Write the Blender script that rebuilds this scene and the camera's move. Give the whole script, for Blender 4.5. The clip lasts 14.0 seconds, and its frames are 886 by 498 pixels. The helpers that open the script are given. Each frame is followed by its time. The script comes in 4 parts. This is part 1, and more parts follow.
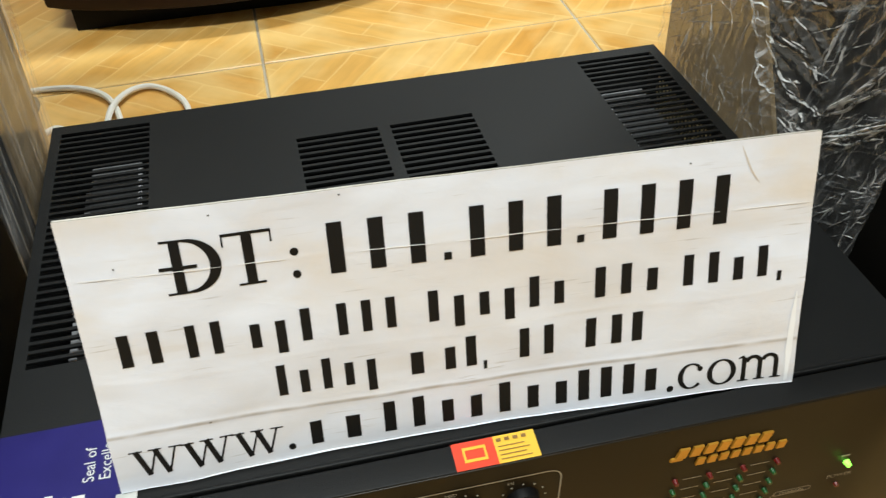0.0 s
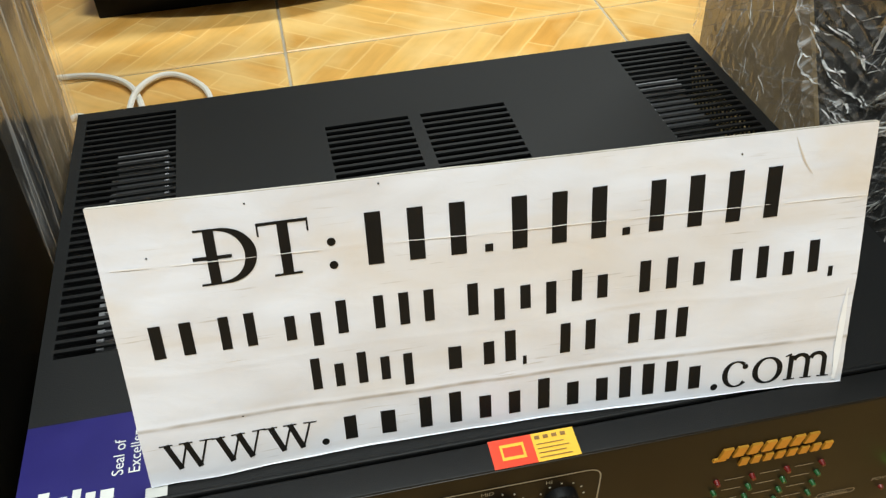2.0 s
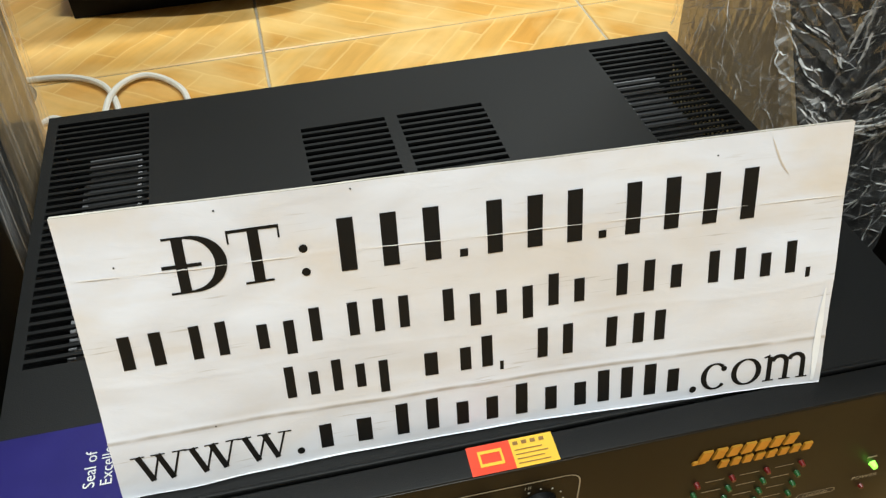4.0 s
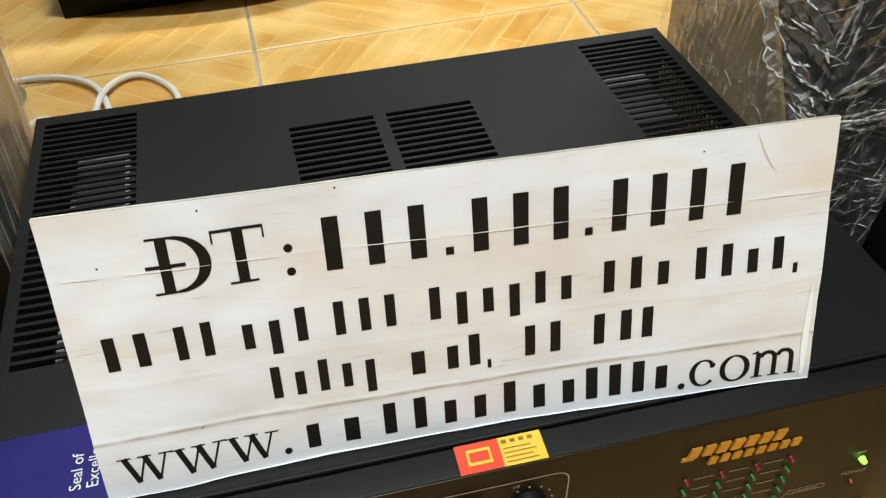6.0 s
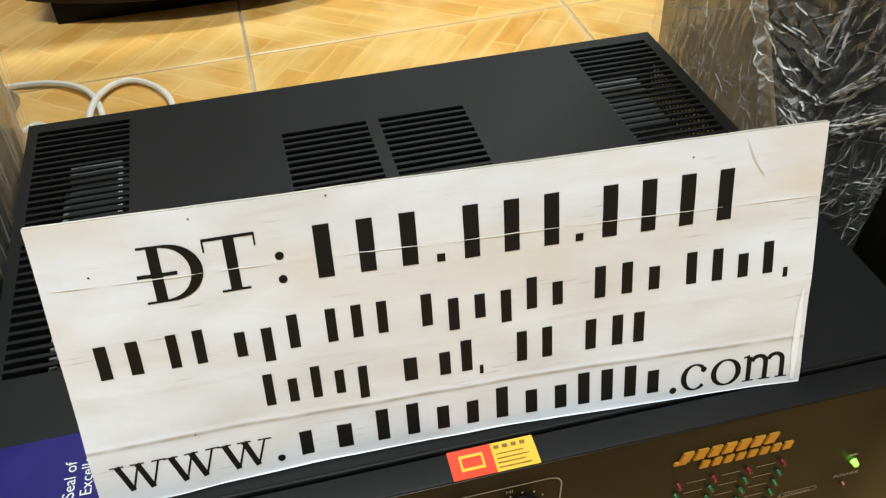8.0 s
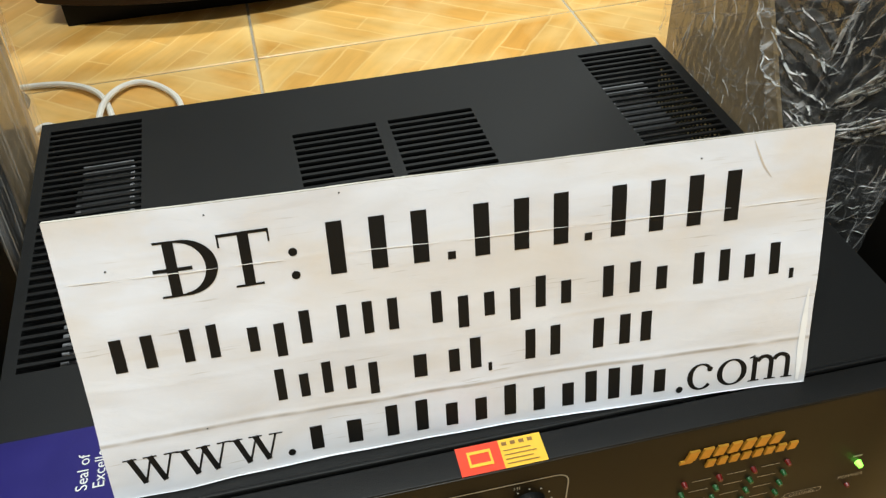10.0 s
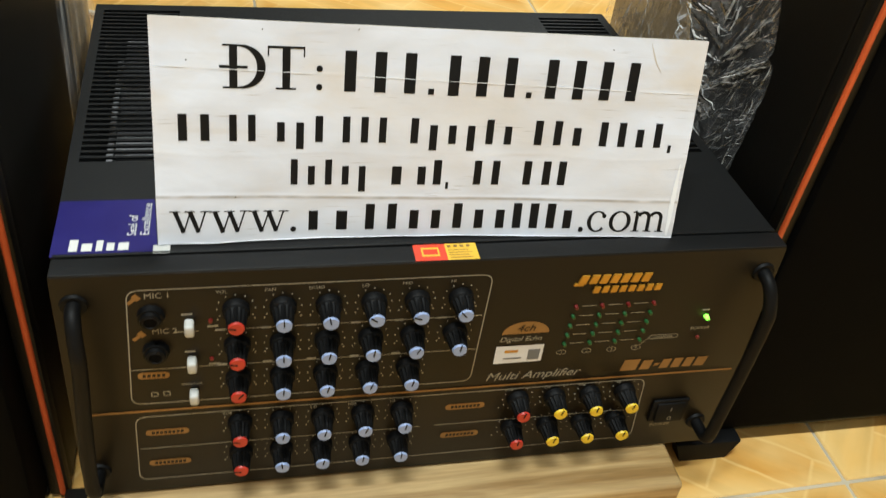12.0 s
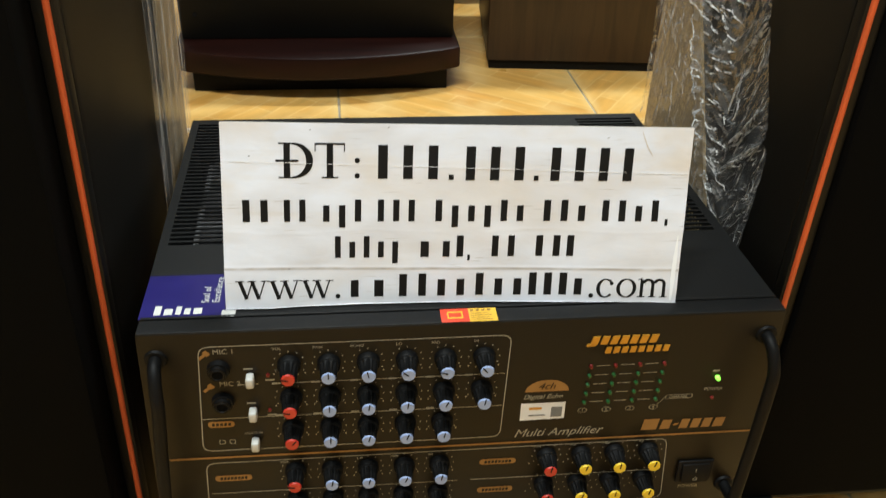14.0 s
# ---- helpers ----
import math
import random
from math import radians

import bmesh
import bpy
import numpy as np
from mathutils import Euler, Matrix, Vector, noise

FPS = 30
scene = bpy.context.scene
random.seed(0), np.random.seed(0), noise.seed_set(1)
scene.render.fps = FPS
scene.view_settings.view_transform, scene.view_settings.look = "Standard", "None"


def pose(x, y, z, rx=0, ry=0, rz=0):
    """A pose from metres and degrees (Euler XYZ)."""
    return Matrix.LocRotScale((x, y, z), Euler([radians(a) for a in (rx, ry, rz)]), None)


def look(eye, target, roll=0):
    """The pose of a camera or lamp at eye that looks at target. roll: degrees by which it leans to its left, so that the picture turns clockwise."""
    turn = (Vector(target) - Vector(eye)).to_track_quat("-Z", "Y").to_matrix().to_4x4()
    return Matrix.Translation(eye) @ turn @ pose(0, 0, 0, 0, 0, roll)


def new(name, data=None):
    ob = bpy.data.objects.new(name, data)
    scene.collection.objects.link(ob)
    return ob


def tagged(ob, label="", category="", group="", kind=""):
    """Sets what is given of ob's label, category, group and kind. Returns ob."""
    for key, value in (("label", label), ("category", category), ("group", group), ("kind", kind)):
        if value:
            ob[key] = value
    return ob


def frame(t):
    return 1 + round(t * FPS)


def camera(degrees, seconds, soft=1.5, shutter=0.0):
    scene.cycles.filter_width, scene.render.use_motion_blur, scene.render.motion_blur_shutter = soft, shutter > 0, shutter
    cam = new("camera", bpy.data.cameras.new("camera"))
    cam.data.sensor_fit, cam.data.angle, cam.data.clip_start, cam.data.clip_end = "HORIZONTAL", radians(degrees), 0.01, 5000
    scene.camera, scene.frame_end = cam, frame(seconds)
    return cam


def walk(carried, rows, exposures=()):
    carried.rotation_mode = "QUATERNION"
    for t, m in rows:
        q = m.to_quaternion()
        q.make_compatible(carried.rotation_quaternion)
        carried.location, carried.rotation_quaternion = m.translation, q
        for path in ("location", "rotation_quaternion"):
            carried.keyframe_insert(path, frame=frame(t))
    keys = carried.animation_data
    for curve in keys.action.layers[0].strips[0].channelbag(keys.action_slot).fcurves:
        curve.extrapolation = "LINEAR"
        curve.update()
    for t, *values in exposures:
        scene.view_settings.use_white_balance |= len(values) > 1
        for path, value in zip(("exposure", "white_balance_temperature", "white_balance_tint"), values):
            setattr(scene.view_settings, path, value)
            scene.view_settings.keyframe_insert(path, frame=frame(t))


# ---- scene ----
cam = camera(54.1, 14.0, soft=1.3, shutter=0.4)
PATH = [
    (0, (-0.06, -0.211, 0.555), (0.208, 1.268, -0.765), -2.7),
    (0.5, (-0.073, -0.211, 0.553), (0.168, 1.278, -0.761), -2.8),
    (1, (-0.075, -0.207, 0.55), (0.156, 1.278, -0.77), -2.7),
    (1.5, (-0.075, -0.207, 0.55), (0.153, 1.273, -0.776), -2.8),
    (2, (-0.069, -0.201, 0.548), (0.165, 1.272, -0.784), -3.0),
    (2.5, (-0.073, -0.202, 0.547), (0.171, 1.269, -0.786), -2.8),
    (3, (-0.065, -0.2, 0.548), (0.191, 1.268, -0.785), -2.7),
    (5.5, (-0.063, -0.195, 0.545), (0.21, 1.26, -0.799), -2.8),
    (6, (-0.06, -0.196, 0.546), (0.216, 1.261, -0.796), -2.9),
    (6.5, (-0.059, -0.198, 0.548), (0.217, 1.261, -0.791), -3.0),
    (7, (-0.058, -0.196, 0.546), (0.22, 1.265, -0.792), -3.0),
    (7.5, (-0.058, -0.196, 0.547), (0.227, 1.262, -0.792), -3.0),
    (10, (-0.062, -0.201, 0.549), (0.218, 1.267, -0.779), -2.7),
    (10.5, (-0.074, -0.205, 0.549), (0.214, 1.269, -0.772), -1.4),
    (11, (-0.102, -0.225, 0.544), (0.259, 1.253, -0.755), 2.3),
    (11.5, (-0.108, -0.289, 0.553), (0.319, 1.194, -0.719), 6.0),
    (12, (-0.107, -0.364, 0.557), (0.309, 1.127, -0.71), 7.8),
    (12.5, (-0.088, -0.388, 0.559), (0.207, 1.152, -0.682), 5.8),
    (13, (-0.086, -0.404, 0.567), (0.127, 1.188, -0.625), 3.7),
    (13.5, (-0.082, -0.436, 0.577), (0.115, 1.189, -0.573), 2.6),
    (14, (-0.071, -0.449, 0.584), (0.117, 1.227, -0.49), 1.7),
]
walk(cam, [(t, look(eye, target, roll)) for t, eye, target, roll in PATH])

# ---- light ----
world = bpy.data.worlds.new("room_air")
scene.world = world
world.use_nodes = True
world.node_tree.nodes["Background"].inputs[0].default_value = (1.0, 1.0, 1.0, 1)
world.node_tree.nodes["Background"].inputs[1].default_value = 0.02


def area_lamp(name, eye, target, sx, sy, watts, colour):
    d = bpy.data.lights.new(name, "AREA")
    d.shape, d.size, d.size_y, d.energy, d.color = "RECTANGLE", sx, sy, watts, colour
    ob = new(name, d)
    ob.matrix_basis = look(eye, target)
    return ob


WARM = (0.915, 1.0, 0.995)
LAMPS = [(-0.35, -0.52, 2.62), (0.95, 1.35, 2.62), (0.9, -1.6, 2.62)]
WATTS = [82, 68, 10]
for (lx, ly, lz), watts in zip(LAMPS, WATTS):
    area_lamp("tube_light", (lx, ly, lz), (lx, ly, 0), 1.15, 0.09, watts, WARM)


# ---- materials ----
def material(name, base, rough=0.5, metal=0.0, spots=0.0, scale=30.0, stretch=(1, 1, 1), bump=0.0, bump_scale=400.0,
             second=None, coat=0.0, spec=0.5, wear=0.0):
    """A procedural surface: a base colour that drifts at a broad and a fine scale, gloss that drifts too, and fine relief."""
    m = bpy.data.materials.new(name)
    m.use_nodes = True
    n, links = m.node_tree.nodes, m.node_tree.links
    b = n["Principled BSDF"]
    b.inputs["Metallic"].default_value = metal
    b.inputs["Coat Weight"].default_value = coat
    b.inputs["Coat Roughness"].default_value = 0.12
    b.inputs["Specular IOR Level"].default_value = spec
    co = n.new("ShaderNodeTexCoord")
    mp = n.new("ShaderNodeMapping")
    mp.inputs["Scale"].default_value = stretch
    links.new(co.outputs["Object"], mp.inputs["Vector"])
    broad = n.new("ShaderNodeTexNoise")
    broad.inputs["Scale"].default_value, broad.inputs["Detail"].default_value = scale, 6
    fine = n.new("ShaderNodeTexNoise")
    fine.inputs["Scale"].default_value, fine.inputs["Detail"].default_value = bump_scale, 3
    links.new(mp.outputs["Vector"], broad.inputs["Vector"])
    links.new(mp.outputs["Vector"], fine.inputs["Vector"])
    ramp = n.new("ShaderNodeValToRGB")
    other = second or tuple(c * (1 - spots) for c in base)
    ramp.color_ramp.elements[0].position, ramp.color_ramp.elements[1].position = 0.32, 0.68
    ramp.color_ramp.elements[0].color, ramp.color_ramp.elements[1].color = (*other, 1), (*base, 1)
    links.new(broad.outputs["Fac"], ramp.inputs["Fac"])
    links.new(ramp.outputs["Color"], b.inputs["Base Color"])
    gloss = n.new("ShaderNodeMapRange")
    gloss.inputs["To Min"].default_value, gloss.inputs["To Max"].default_value = max(rough - 0.08 - wear, 0.02), min(rough + 0.08 + wear, 1)
    links.new(broad.outputs["Fac"], gloss.inputs["Value"])
    links.new(gloss.outputs["Result"], b.inputs["Roughness"])
    if bump:
        bp = n.new("ShaderNodeBump")
        bp.inputs["Strength"].default_value, bp.inputs["Distance"].default_value = bump, 0.0006
        links.new(fine.outputs["Fac"], bp.inputs["Height"])
        links.new(bp.outputs["Normal"], b.inputs["Normal"])
    return m


def glowing(name, colour, strength):
    m = bpy.data.materials.new(name)
    m.use_nodes = True
    b = m.node_tree.nodes["Principled BSDF"]
    b.inputs["Base Color"].default_value = (*colour, 1)
    b.inputs["Emission Color"].default_value = (*colour, 1)
    b.inputs["Emission Strength"].default_value = strength
    return m


def wood(name, dark, light, along, ring, rough=0.45, coat=0.0):
    """Wood grain: streaks drawn out along one axis."""
    m = bpy.data.materials.new(name)
    m.use_nodes = True
    n, links = m.node_tree.nodes, m.node_tree.links
    b = n["Principled BSDF"]
    co, mp = n.new("ShaderNodeTexCoord"), n.new("ShaderNodeMapping")
    mp.inputs["Scale"].default_value = tuple(ring * (0.07 if i == along else 1) for i in range(3))
    links.new(co.outputs["Object"], mp.inputs["Vector"])
    streak, pore = n.new("ShaderNodeTexNoise"), n.new("ShaderNodeTexNoise")
    streak.inputs["Scale"].default_value, streak.inputs["Detail"].default_value, streak.inputs["Distortion"].default_value = 1, 5, 0.6
    pore.inputs["Scale"].default_value, pore.inputs["Detail"].default_value = 7, 4
    links.new(mp.outputs["Vector"], streak.inputs["Vector"])
    links.new(mp.outputs["Vector"], pore.inputs["Vector"])
    ramp = n.new("ShaderNodeValToRGB")
    e = ramp.color_ramp.elements
    e[0].position, e[0].color, e[1].position, e[1].color = 0.35, (*dark, 1), 0.62, (*light, 1)
    links.new(streak.outputs["Fac"], ramp.inputs["Fac"])
    mix = n.new("ShaderNodeMix")
    mix.data_type, mix.blend_type = "RGBA", "MULTIPLY"
    mix.inputs["Factor"].default_value = 0.45
    links.new(ramp.outputs["Color"], mix.inputs["A"])
    links.new(pore.outputs["Fac"], mix.inputs["B"])
    links.new(mix.outputs["Result"], b.inputs["Base Color"])
    b.inputs["Roughness"].default_value, b.inputs["Coat Weight"].default_value = rough, coat
    bp = n.new("ShaderNodeBump")
    bp.inputs["Strength"].default_value, bp.inputs["Distance"].default_value = 0.15, 0.0004
    links.new(pore.outputs["Fac"], bp.inputs["Height"])
    links.new(bp.outputs["Normal"], b.inputs["Normal"])
    return m


def tile_glaze():
    """Glazed ceramic printed with slanting wood-toned strips and pale veins, different on every tile."""
    m = bpy.data.materials.new("tile_glaze")
    m.use_nodes = True
    n, links = m.node_tree.nodes, m.node_tree.links
    b = n["Principled BSDF"]
    co, info = n.new("ShaderNodeTexCoord"), n.new("ShaderNodeObjectInfo")
    mp = n.new("ShaderNodeMapping")
    mp.inputs["Rotation"].default_value = (0, 0, radians(38))
    links.new(co.outputs["Object"], mp.inputs["Vector"])
    shift = n.new("ShaderNodeVectorMath")
    shift.operation = "MULTIPLY_ADD"
    shift.inputs[1].default_value = (1, 1, 1)
    links.new(mp.outputs["Vector"], shift.inputs[0])
    links.new(info.outputs["Random"], shift.inputs[2])
    warp = n.new("ShaderNodeTexNoise")
    warp.inputs["Scale"].default_value, warp.inputs["Detail"].default_value = 7, 5
    links.new(shift.outputs["Vector"], warp.inputs["Vector"])
    bend = n.new("ShaderNodeVectorMath")
    bend.operation = "MULTIPLY_ADD"
    bend.inputs[1].default_value = (0.024, 0.024, 0.0)
    links.new(warp.outputs["Color"], bend.inputs[0])
    links.new(shift.outputs["Vector"], bend.inputs[2])
    brick = n.new("ShaderNodeTexBrick")
    brick.inputs["Color1"].default_value = (0.655, 0.325, 0.068, 1)
    brick.inputs["Color2"].default_value = (0.755, 0.445, 0.125, 1)
    brick.inputs["Mortar"].default_value = (0.80, 0.515, 0.185, 1)
    for key, value in (("Scale", 1.0), ("Mortar Size", 0.0024), ("Mortar Smooth", 1.0), ("Brick Width", 0.15), ("Row Height", 0.036)):
        brick.inputs[key].default_value = value
    links.new(bend.outputs["Vector"], brick.inputs["Vector"])
    grain, gmap = n.new("ShaderNodeTexNoise"), n.new("ShaderNodeMapping")
    gmap.inputs["Scale"].default_value = (9, 70, 1)
    links.new(bend.outputs["Vector"], gmap.inputs["Vector"])
    links.new(gmap.outputs["Vector"], grain.inputs["Vector"])
    grain.inputs["Scale"].default_value, grain.inputs["Detail"].default_value = 1, 5
    gr = n.new("ShaderNodeMapRange")
    gr.inputs["From Min"].default_value, gr.inputs["From Max"].default_value = 0.3, 0.7
    gr.inputs["To Min"].default_value, gr.inputs["To Max"].default_value = 0.84, 1.06
    links.new(grain.outputs["Fac"], gr.inputs["Value"])
    mix = n.new("ShaderNodeMix")
    mix.data_type, mix.blend_type = "RGBA", "MULTIPLY"
    mix.inputs["Factor"].default_value = 1
    links.new(brick.outputs["Color"], mix.inputs["A"])
    links.new(gr.outputs["Result"], mix.inputs["B"])
    # a pale printed margin along the tile's edges, uneven in width
    parts, sides = n.new("ShaderNodeSeparateXYZ"), []
    links.new(co.outputs["Object"], parts.inputs[0])
    for k in (0, 1):
        mag = n.new("ShaderNodeMath")
        mag.operation = "ABSOLUTE"
        links.new(parts.outputs[k], mag.inputs[0])
        sides.append(mag)
    far, loose, rim = n.new("ShaderNodeMath"), n.new("ShaderNodeMath"), n.new("ShaderNodeMapRange")
    far.operation, loose.operation = "MAXIMUM", "MULTIPLY_ADD"
    links.new(sides[0].outputs[0], far.inputs[0])
    links.new(sides[1].outputs[0], far.inputs[1])
    patch = n.new("ShaderNodeTexNoise")
    patch.inputs["Scale"].default_value, patch.inputs["Detail"].default_value = 13, 4
    links.new(shift.outputs["Vector"], patch.inputs["Vector"])
    links.new(patch.outputs["Fac"], loose.inputs[0])
    loose.inputs[1].default_value = 0.035
    links.new(far.outputs[0], loose.inputs[2])
    for key, value in (("From Min", 0.212), ("From Max", 0.232), ("To Min", 0.0), ("To Max", 0.75)):
        rim.inputs[key].default_value = value
    links.new(loose.outputs[0], rim.inputs["Value"])
    wash = n.new("ShaderNodeMapRange")
    for key, value in (("From Min", 0.46), ("From Max", 0.72), ("To Min", 0.0), ("To Max", 0.60)):
        wash.inputs[key].default_value = value
    links.new(patch.outputs["Fac"], wash.inputs["Value"])
    pale_by = n.new("ShaderNodeMath")
    pale_by.operation = "MAXIMUM"
    links.new(rim.outputs[0], pale_by.inputs[0])
    links.new(wash.outputs[0], pale_by.inputs[1])
    pale = n.new("ShaderNodeMix")
    pale.data_type = "RGBA"
    pale.inputs["B"].default_value = (0.80, 0.56, 0.23, 1)
    links.new(pale_by.outputs[0], pale.inputs["Factor"])
    links.new(mix.outputs["Result"], pale.inputs["A"])
    links.new(pale.outputs["Result"], b.inputs["Base Color"])
    rough = n.new("ShaderNodeMapRange")
    rough.inputs["To Min"].default_value, rough.inputs["To Max"].default_value = 0.22, 0.42
    links.new(warp.outputs["Fac"], rough.inputs["Value"])
    links.new(rough.outputs["Result"], b.inputs["Roughness"])
    return m


def film_plastic(name, turn, stretch, glint_white, cross=1.0):
    """Clear stretch film: mostly see-through, glossy, with white painted along its thin folds in place of glints."""
    m = bpy.data.materials.new(name)
    m.use_nodes = True
    n, links = m.node_tree.nodes, m.node_tree.links
    n.remove(n["Principled BSDF"])
    out = n["Material Output"]
    clear, gloss, painted_white = n.new("ShaderNodeBsdfTransparent"), n.new("ShaderNodeBsdfGlossy"), n.new("ShaderNodeBsdfDiffuse")
    gloss.inputs["Roughness"].default_value = 0.09
    painted_white.inputs["Color"].default_value = (0.82, 0.82, 0.82, 1)
    co = n.new("ShaderNodeTexCoord")
    total = None
    # thin diffuse white lines stand in for light reflected by the film's wrinkles
    for angle, size, thin, amount in ((turn, 1.0, 24, glint_white), (turn - 42 * cross, 1.2, 30, glint_white * 0.85), (turn + 35 * cross, 1.5, 30, glint_white * 0.5)):
        rot, mp, tex, gate = n.new("ShaderNodeMapping"), n.new("ShaderNodeMapping"), n.new("ShaderNodeTexNoise"), n.new("ShaderNodeTexNoise")
        rot.inputs["Rotation"].default_value = (radians(angle), 0, 0)
        rot.inputs["Location"].default_value = (size, size, size)
        mp.inputs["Scale"].default_value = tuple(c * size for c in stretch)
        for key, value in (("Scale", 1.0), ("Detail", 1.0), ("Distortion", 0.1)):
            tex.inputs[key].default_value = value
        gate.inputs["Scale"].default_value, gate.inputs["Detail"].default_value = 0.9, 1
        links.new(co.outputs["Object"], rot.inputs["Vector"])
        links.new(rot.outputs["Vector"], mp.inputs["Vector"])
        links.new(mp.outputs["Vector"], tex.inputs["Vector"])
        links.new(mp.outputs["Vector"], gate.inputs["Vector"])
        off, mag, line, both = (n.new("ShaderNodeMath") for k in range(4))
        off.operation, mag.operation, line.operation, both.operation = "SUBTRACT", "ABSOLUTE", "MULTIPLY_ADD", "MULTIPLY"
        off.inputs[1].default_value = 0.5
        line.inputs[1].default_value, line.inputs[2].default_value, line.use_clamp = -thin, 1.0, True
        links.new(tex.outputs["Fac"], off.inputs[0])
        links.new(off.outputs[0], mag.inputs[0])
        links.new(mag.outputs[0], line.inputs[0])
        gap = n.new("ShaderNodeMapRange")
        gap.inputs["From Min"].default_value, gap.inputs["From Max"].default_value = 0.44, 0.62
        gap.inputs["To Min"].default_value, gap.inputs["To Max"].default_value = 0.0, amount
        links.new(gate.outputs["Fac"], gap.inputs["Value"])
        links.new(line.outputs[0], both.inputs[0])
        links.new(gap.outputs[0], both.inputs[1])
        if total is None:
            total = both
        else:
            add = n.new("ShaderNodeMath")
            add.operation, add.use_clamp = "MAXIMUM", True
            links.new(total.outputs[0], add.inputs[0])
            links.new(both.outputs[0], add.inputs[1])
            total = add
    bp = n.new("ShaderNodeBump")
    bp.inputs["Strength"].default_value, bp.inputs["Distance"].default_value = 0.5, 0.0015
    links.new(total.outputs[0], bp.inputs["Height"])
    links.new(bp.outputs["Normal"], gloss.inputs["Normal"])
    one, two = n.new("ShaderNodeMixShader"), n.new("ShaderNodeMixShader")
    white_share = n.new("ShaderNodeMath")
    white_share.operation, white_share.use_clamp = "ADD", True
    white_share.inputs[1].default_value = 0.05
    links.new(total.outputs[0], white_share.inputs[0])
    links.new(white_share.outputs[0], one.inputs[0])
    links.new(clear.outputs[0], one.inputs[1])
    links.new(painted_white.outputs[0], one.inputs[2])
    facing, sheen = n.new("ShaderNodeFresnel"), n.new("ShaderNodeMath")
    facing.inputs["IOR"].default_value = 1.5
    links.new(bp.outputs["Normal"], facing.inputs["Normal"])
    sheen.operation, sheen.use_clamp = "MULTIPLY_ADD", True
    sheen.inputs[1].default_value, sheen.inputs[2].default_value = 0.12, 0.07
    links.new(facing.outputs[0], sheen.inputs[0])
    links.new(sheen.outputs[0], two.inputs[0])
    links.new(one.outputs[0], two.inputs[1])
    links.new(gloss.outputs[0], two.inputs[2])
    links.new(two.outputs[0], out.inputs["Surface"])
    return m


def film_fold():
    """Stretch film gathered into a doubled fold: half clear and glossy, its colour whitened to give the highlights
    along ridges.
    """
    m = bpy.data.materials.new("glint_white_film")
    m.use_nodes = True
    n, links = m.node_tree.nodes, m.node_tree.links
    b = n["Principled BSDF"]
    b.inputs["Base Color"].default_value = (0.84, 0.84, 0.83, 1)
    b.inputs["Roughness"].default_value, b.inputs["Specular IOR Level"].default_value = 0.22, 0.9
    clear, mix, co, tex, rng = (n.new("ShaderNode" + k) for k in ("BsdfTransparent", "MixShader", "TexCoord", "TexNoise", "MapRange"))
    tex.inputs["Scale"].default_value, tex.inputs["Detail"].default_value = 160, 3
    for key, value in (("From Min", 0.36), ("From Max", 0.66), ("To Min", 0.04), ("To Max", 0.95)):
        rng.inputs[key].default_value = value
    links.new(co.outputs["Object"], tex.inputs["Vector"])
    links.new(tex.outputs["Fac"], rng.inputs["Value"])
    links.new(rng.outputs[0], mix.inputs[0])
    links.new(clear.outputs[0], mix.inputs[1])
    links.new(b.outputs[0], mix.inputs[2])
    links.new(mix.outputs[0], n["Material Output"].inputs["Surface"])
    return m


BLACK_STEEL = material("black_powder_coat", (0.0064, 0.0066, 0.0067), 0.55, spots=0.25, scale=14, bump=0.25, bump_scale=1800, spec=0.26)
PANEL = material("bronze_brown_panel", (0.0074, 0.0047, 0.0018), 0.45, metal=0.1, spots=0.2, scale=12, bump=0.1, bump_scale=1500, spec=0.3)
INNER = material("dull_inner_steel", (0.012, 0.012, 0.012), 0.7, spots=0.3)
FIN = material("heatsink_aluminium", (0.30, 0.30, 0.31), 0.4, metal=0.4, spots=0.3, scale=60)
PALE = material("pale_tab", (0.30, 0.30, 0.31), 0.4, spots=0.2)
HOLE_GOLD = material("side_hole_gold", (0.48, 0.36, 0.17), 0.35, metal=0.6, spots=0.2)
RUBBER = material("black_plastic", (0.0036, 0.0036, 0.0037), 0.56, spots=0.3, scale=60, bump=0.15, bump_scale=900, spec=0.15)
GOLD = material("gold_print", (0.60, 0.30, 0.035), 0.35, metal=0.5, spots=0.2, scale=60)
BAND = material("bronze_print", (0.30, 0.16, 0.05), 0.45, metal=0.3, spots=0.2, scale=60)
CREAM = material("cream_print", (0.32, 0.30, 0.24), 0.55, spots=0.15, scale=80)
WHITE = material("white_plastic", (0.54, 0.54, 0.51), 0.4, spots=0.1, scale=60)
RED = material("red_plastic", (0.50, 0.032, 0.018), 0.45, spots=0.12, scale=80)
SKY = material("pale_blue_plastic", (0.29, 0.38, 0.62), 0.45, spots=0.1, scale=80)
YELLOW = material("yellow_plastic", (0.80, 0.55, 0.03), 0.42, spots=0.1, scale=80)
LED_RED = material("unlit_red_led", (0.12, 0.008, 0.006), 0.3)
LED_GREEN = material("unlit_green_led", (0.012, 0.075, 0.018), 0.3)
LED_ON = glowing("lit_green_led", (0.25, 1.0, 0.08), 1.9)

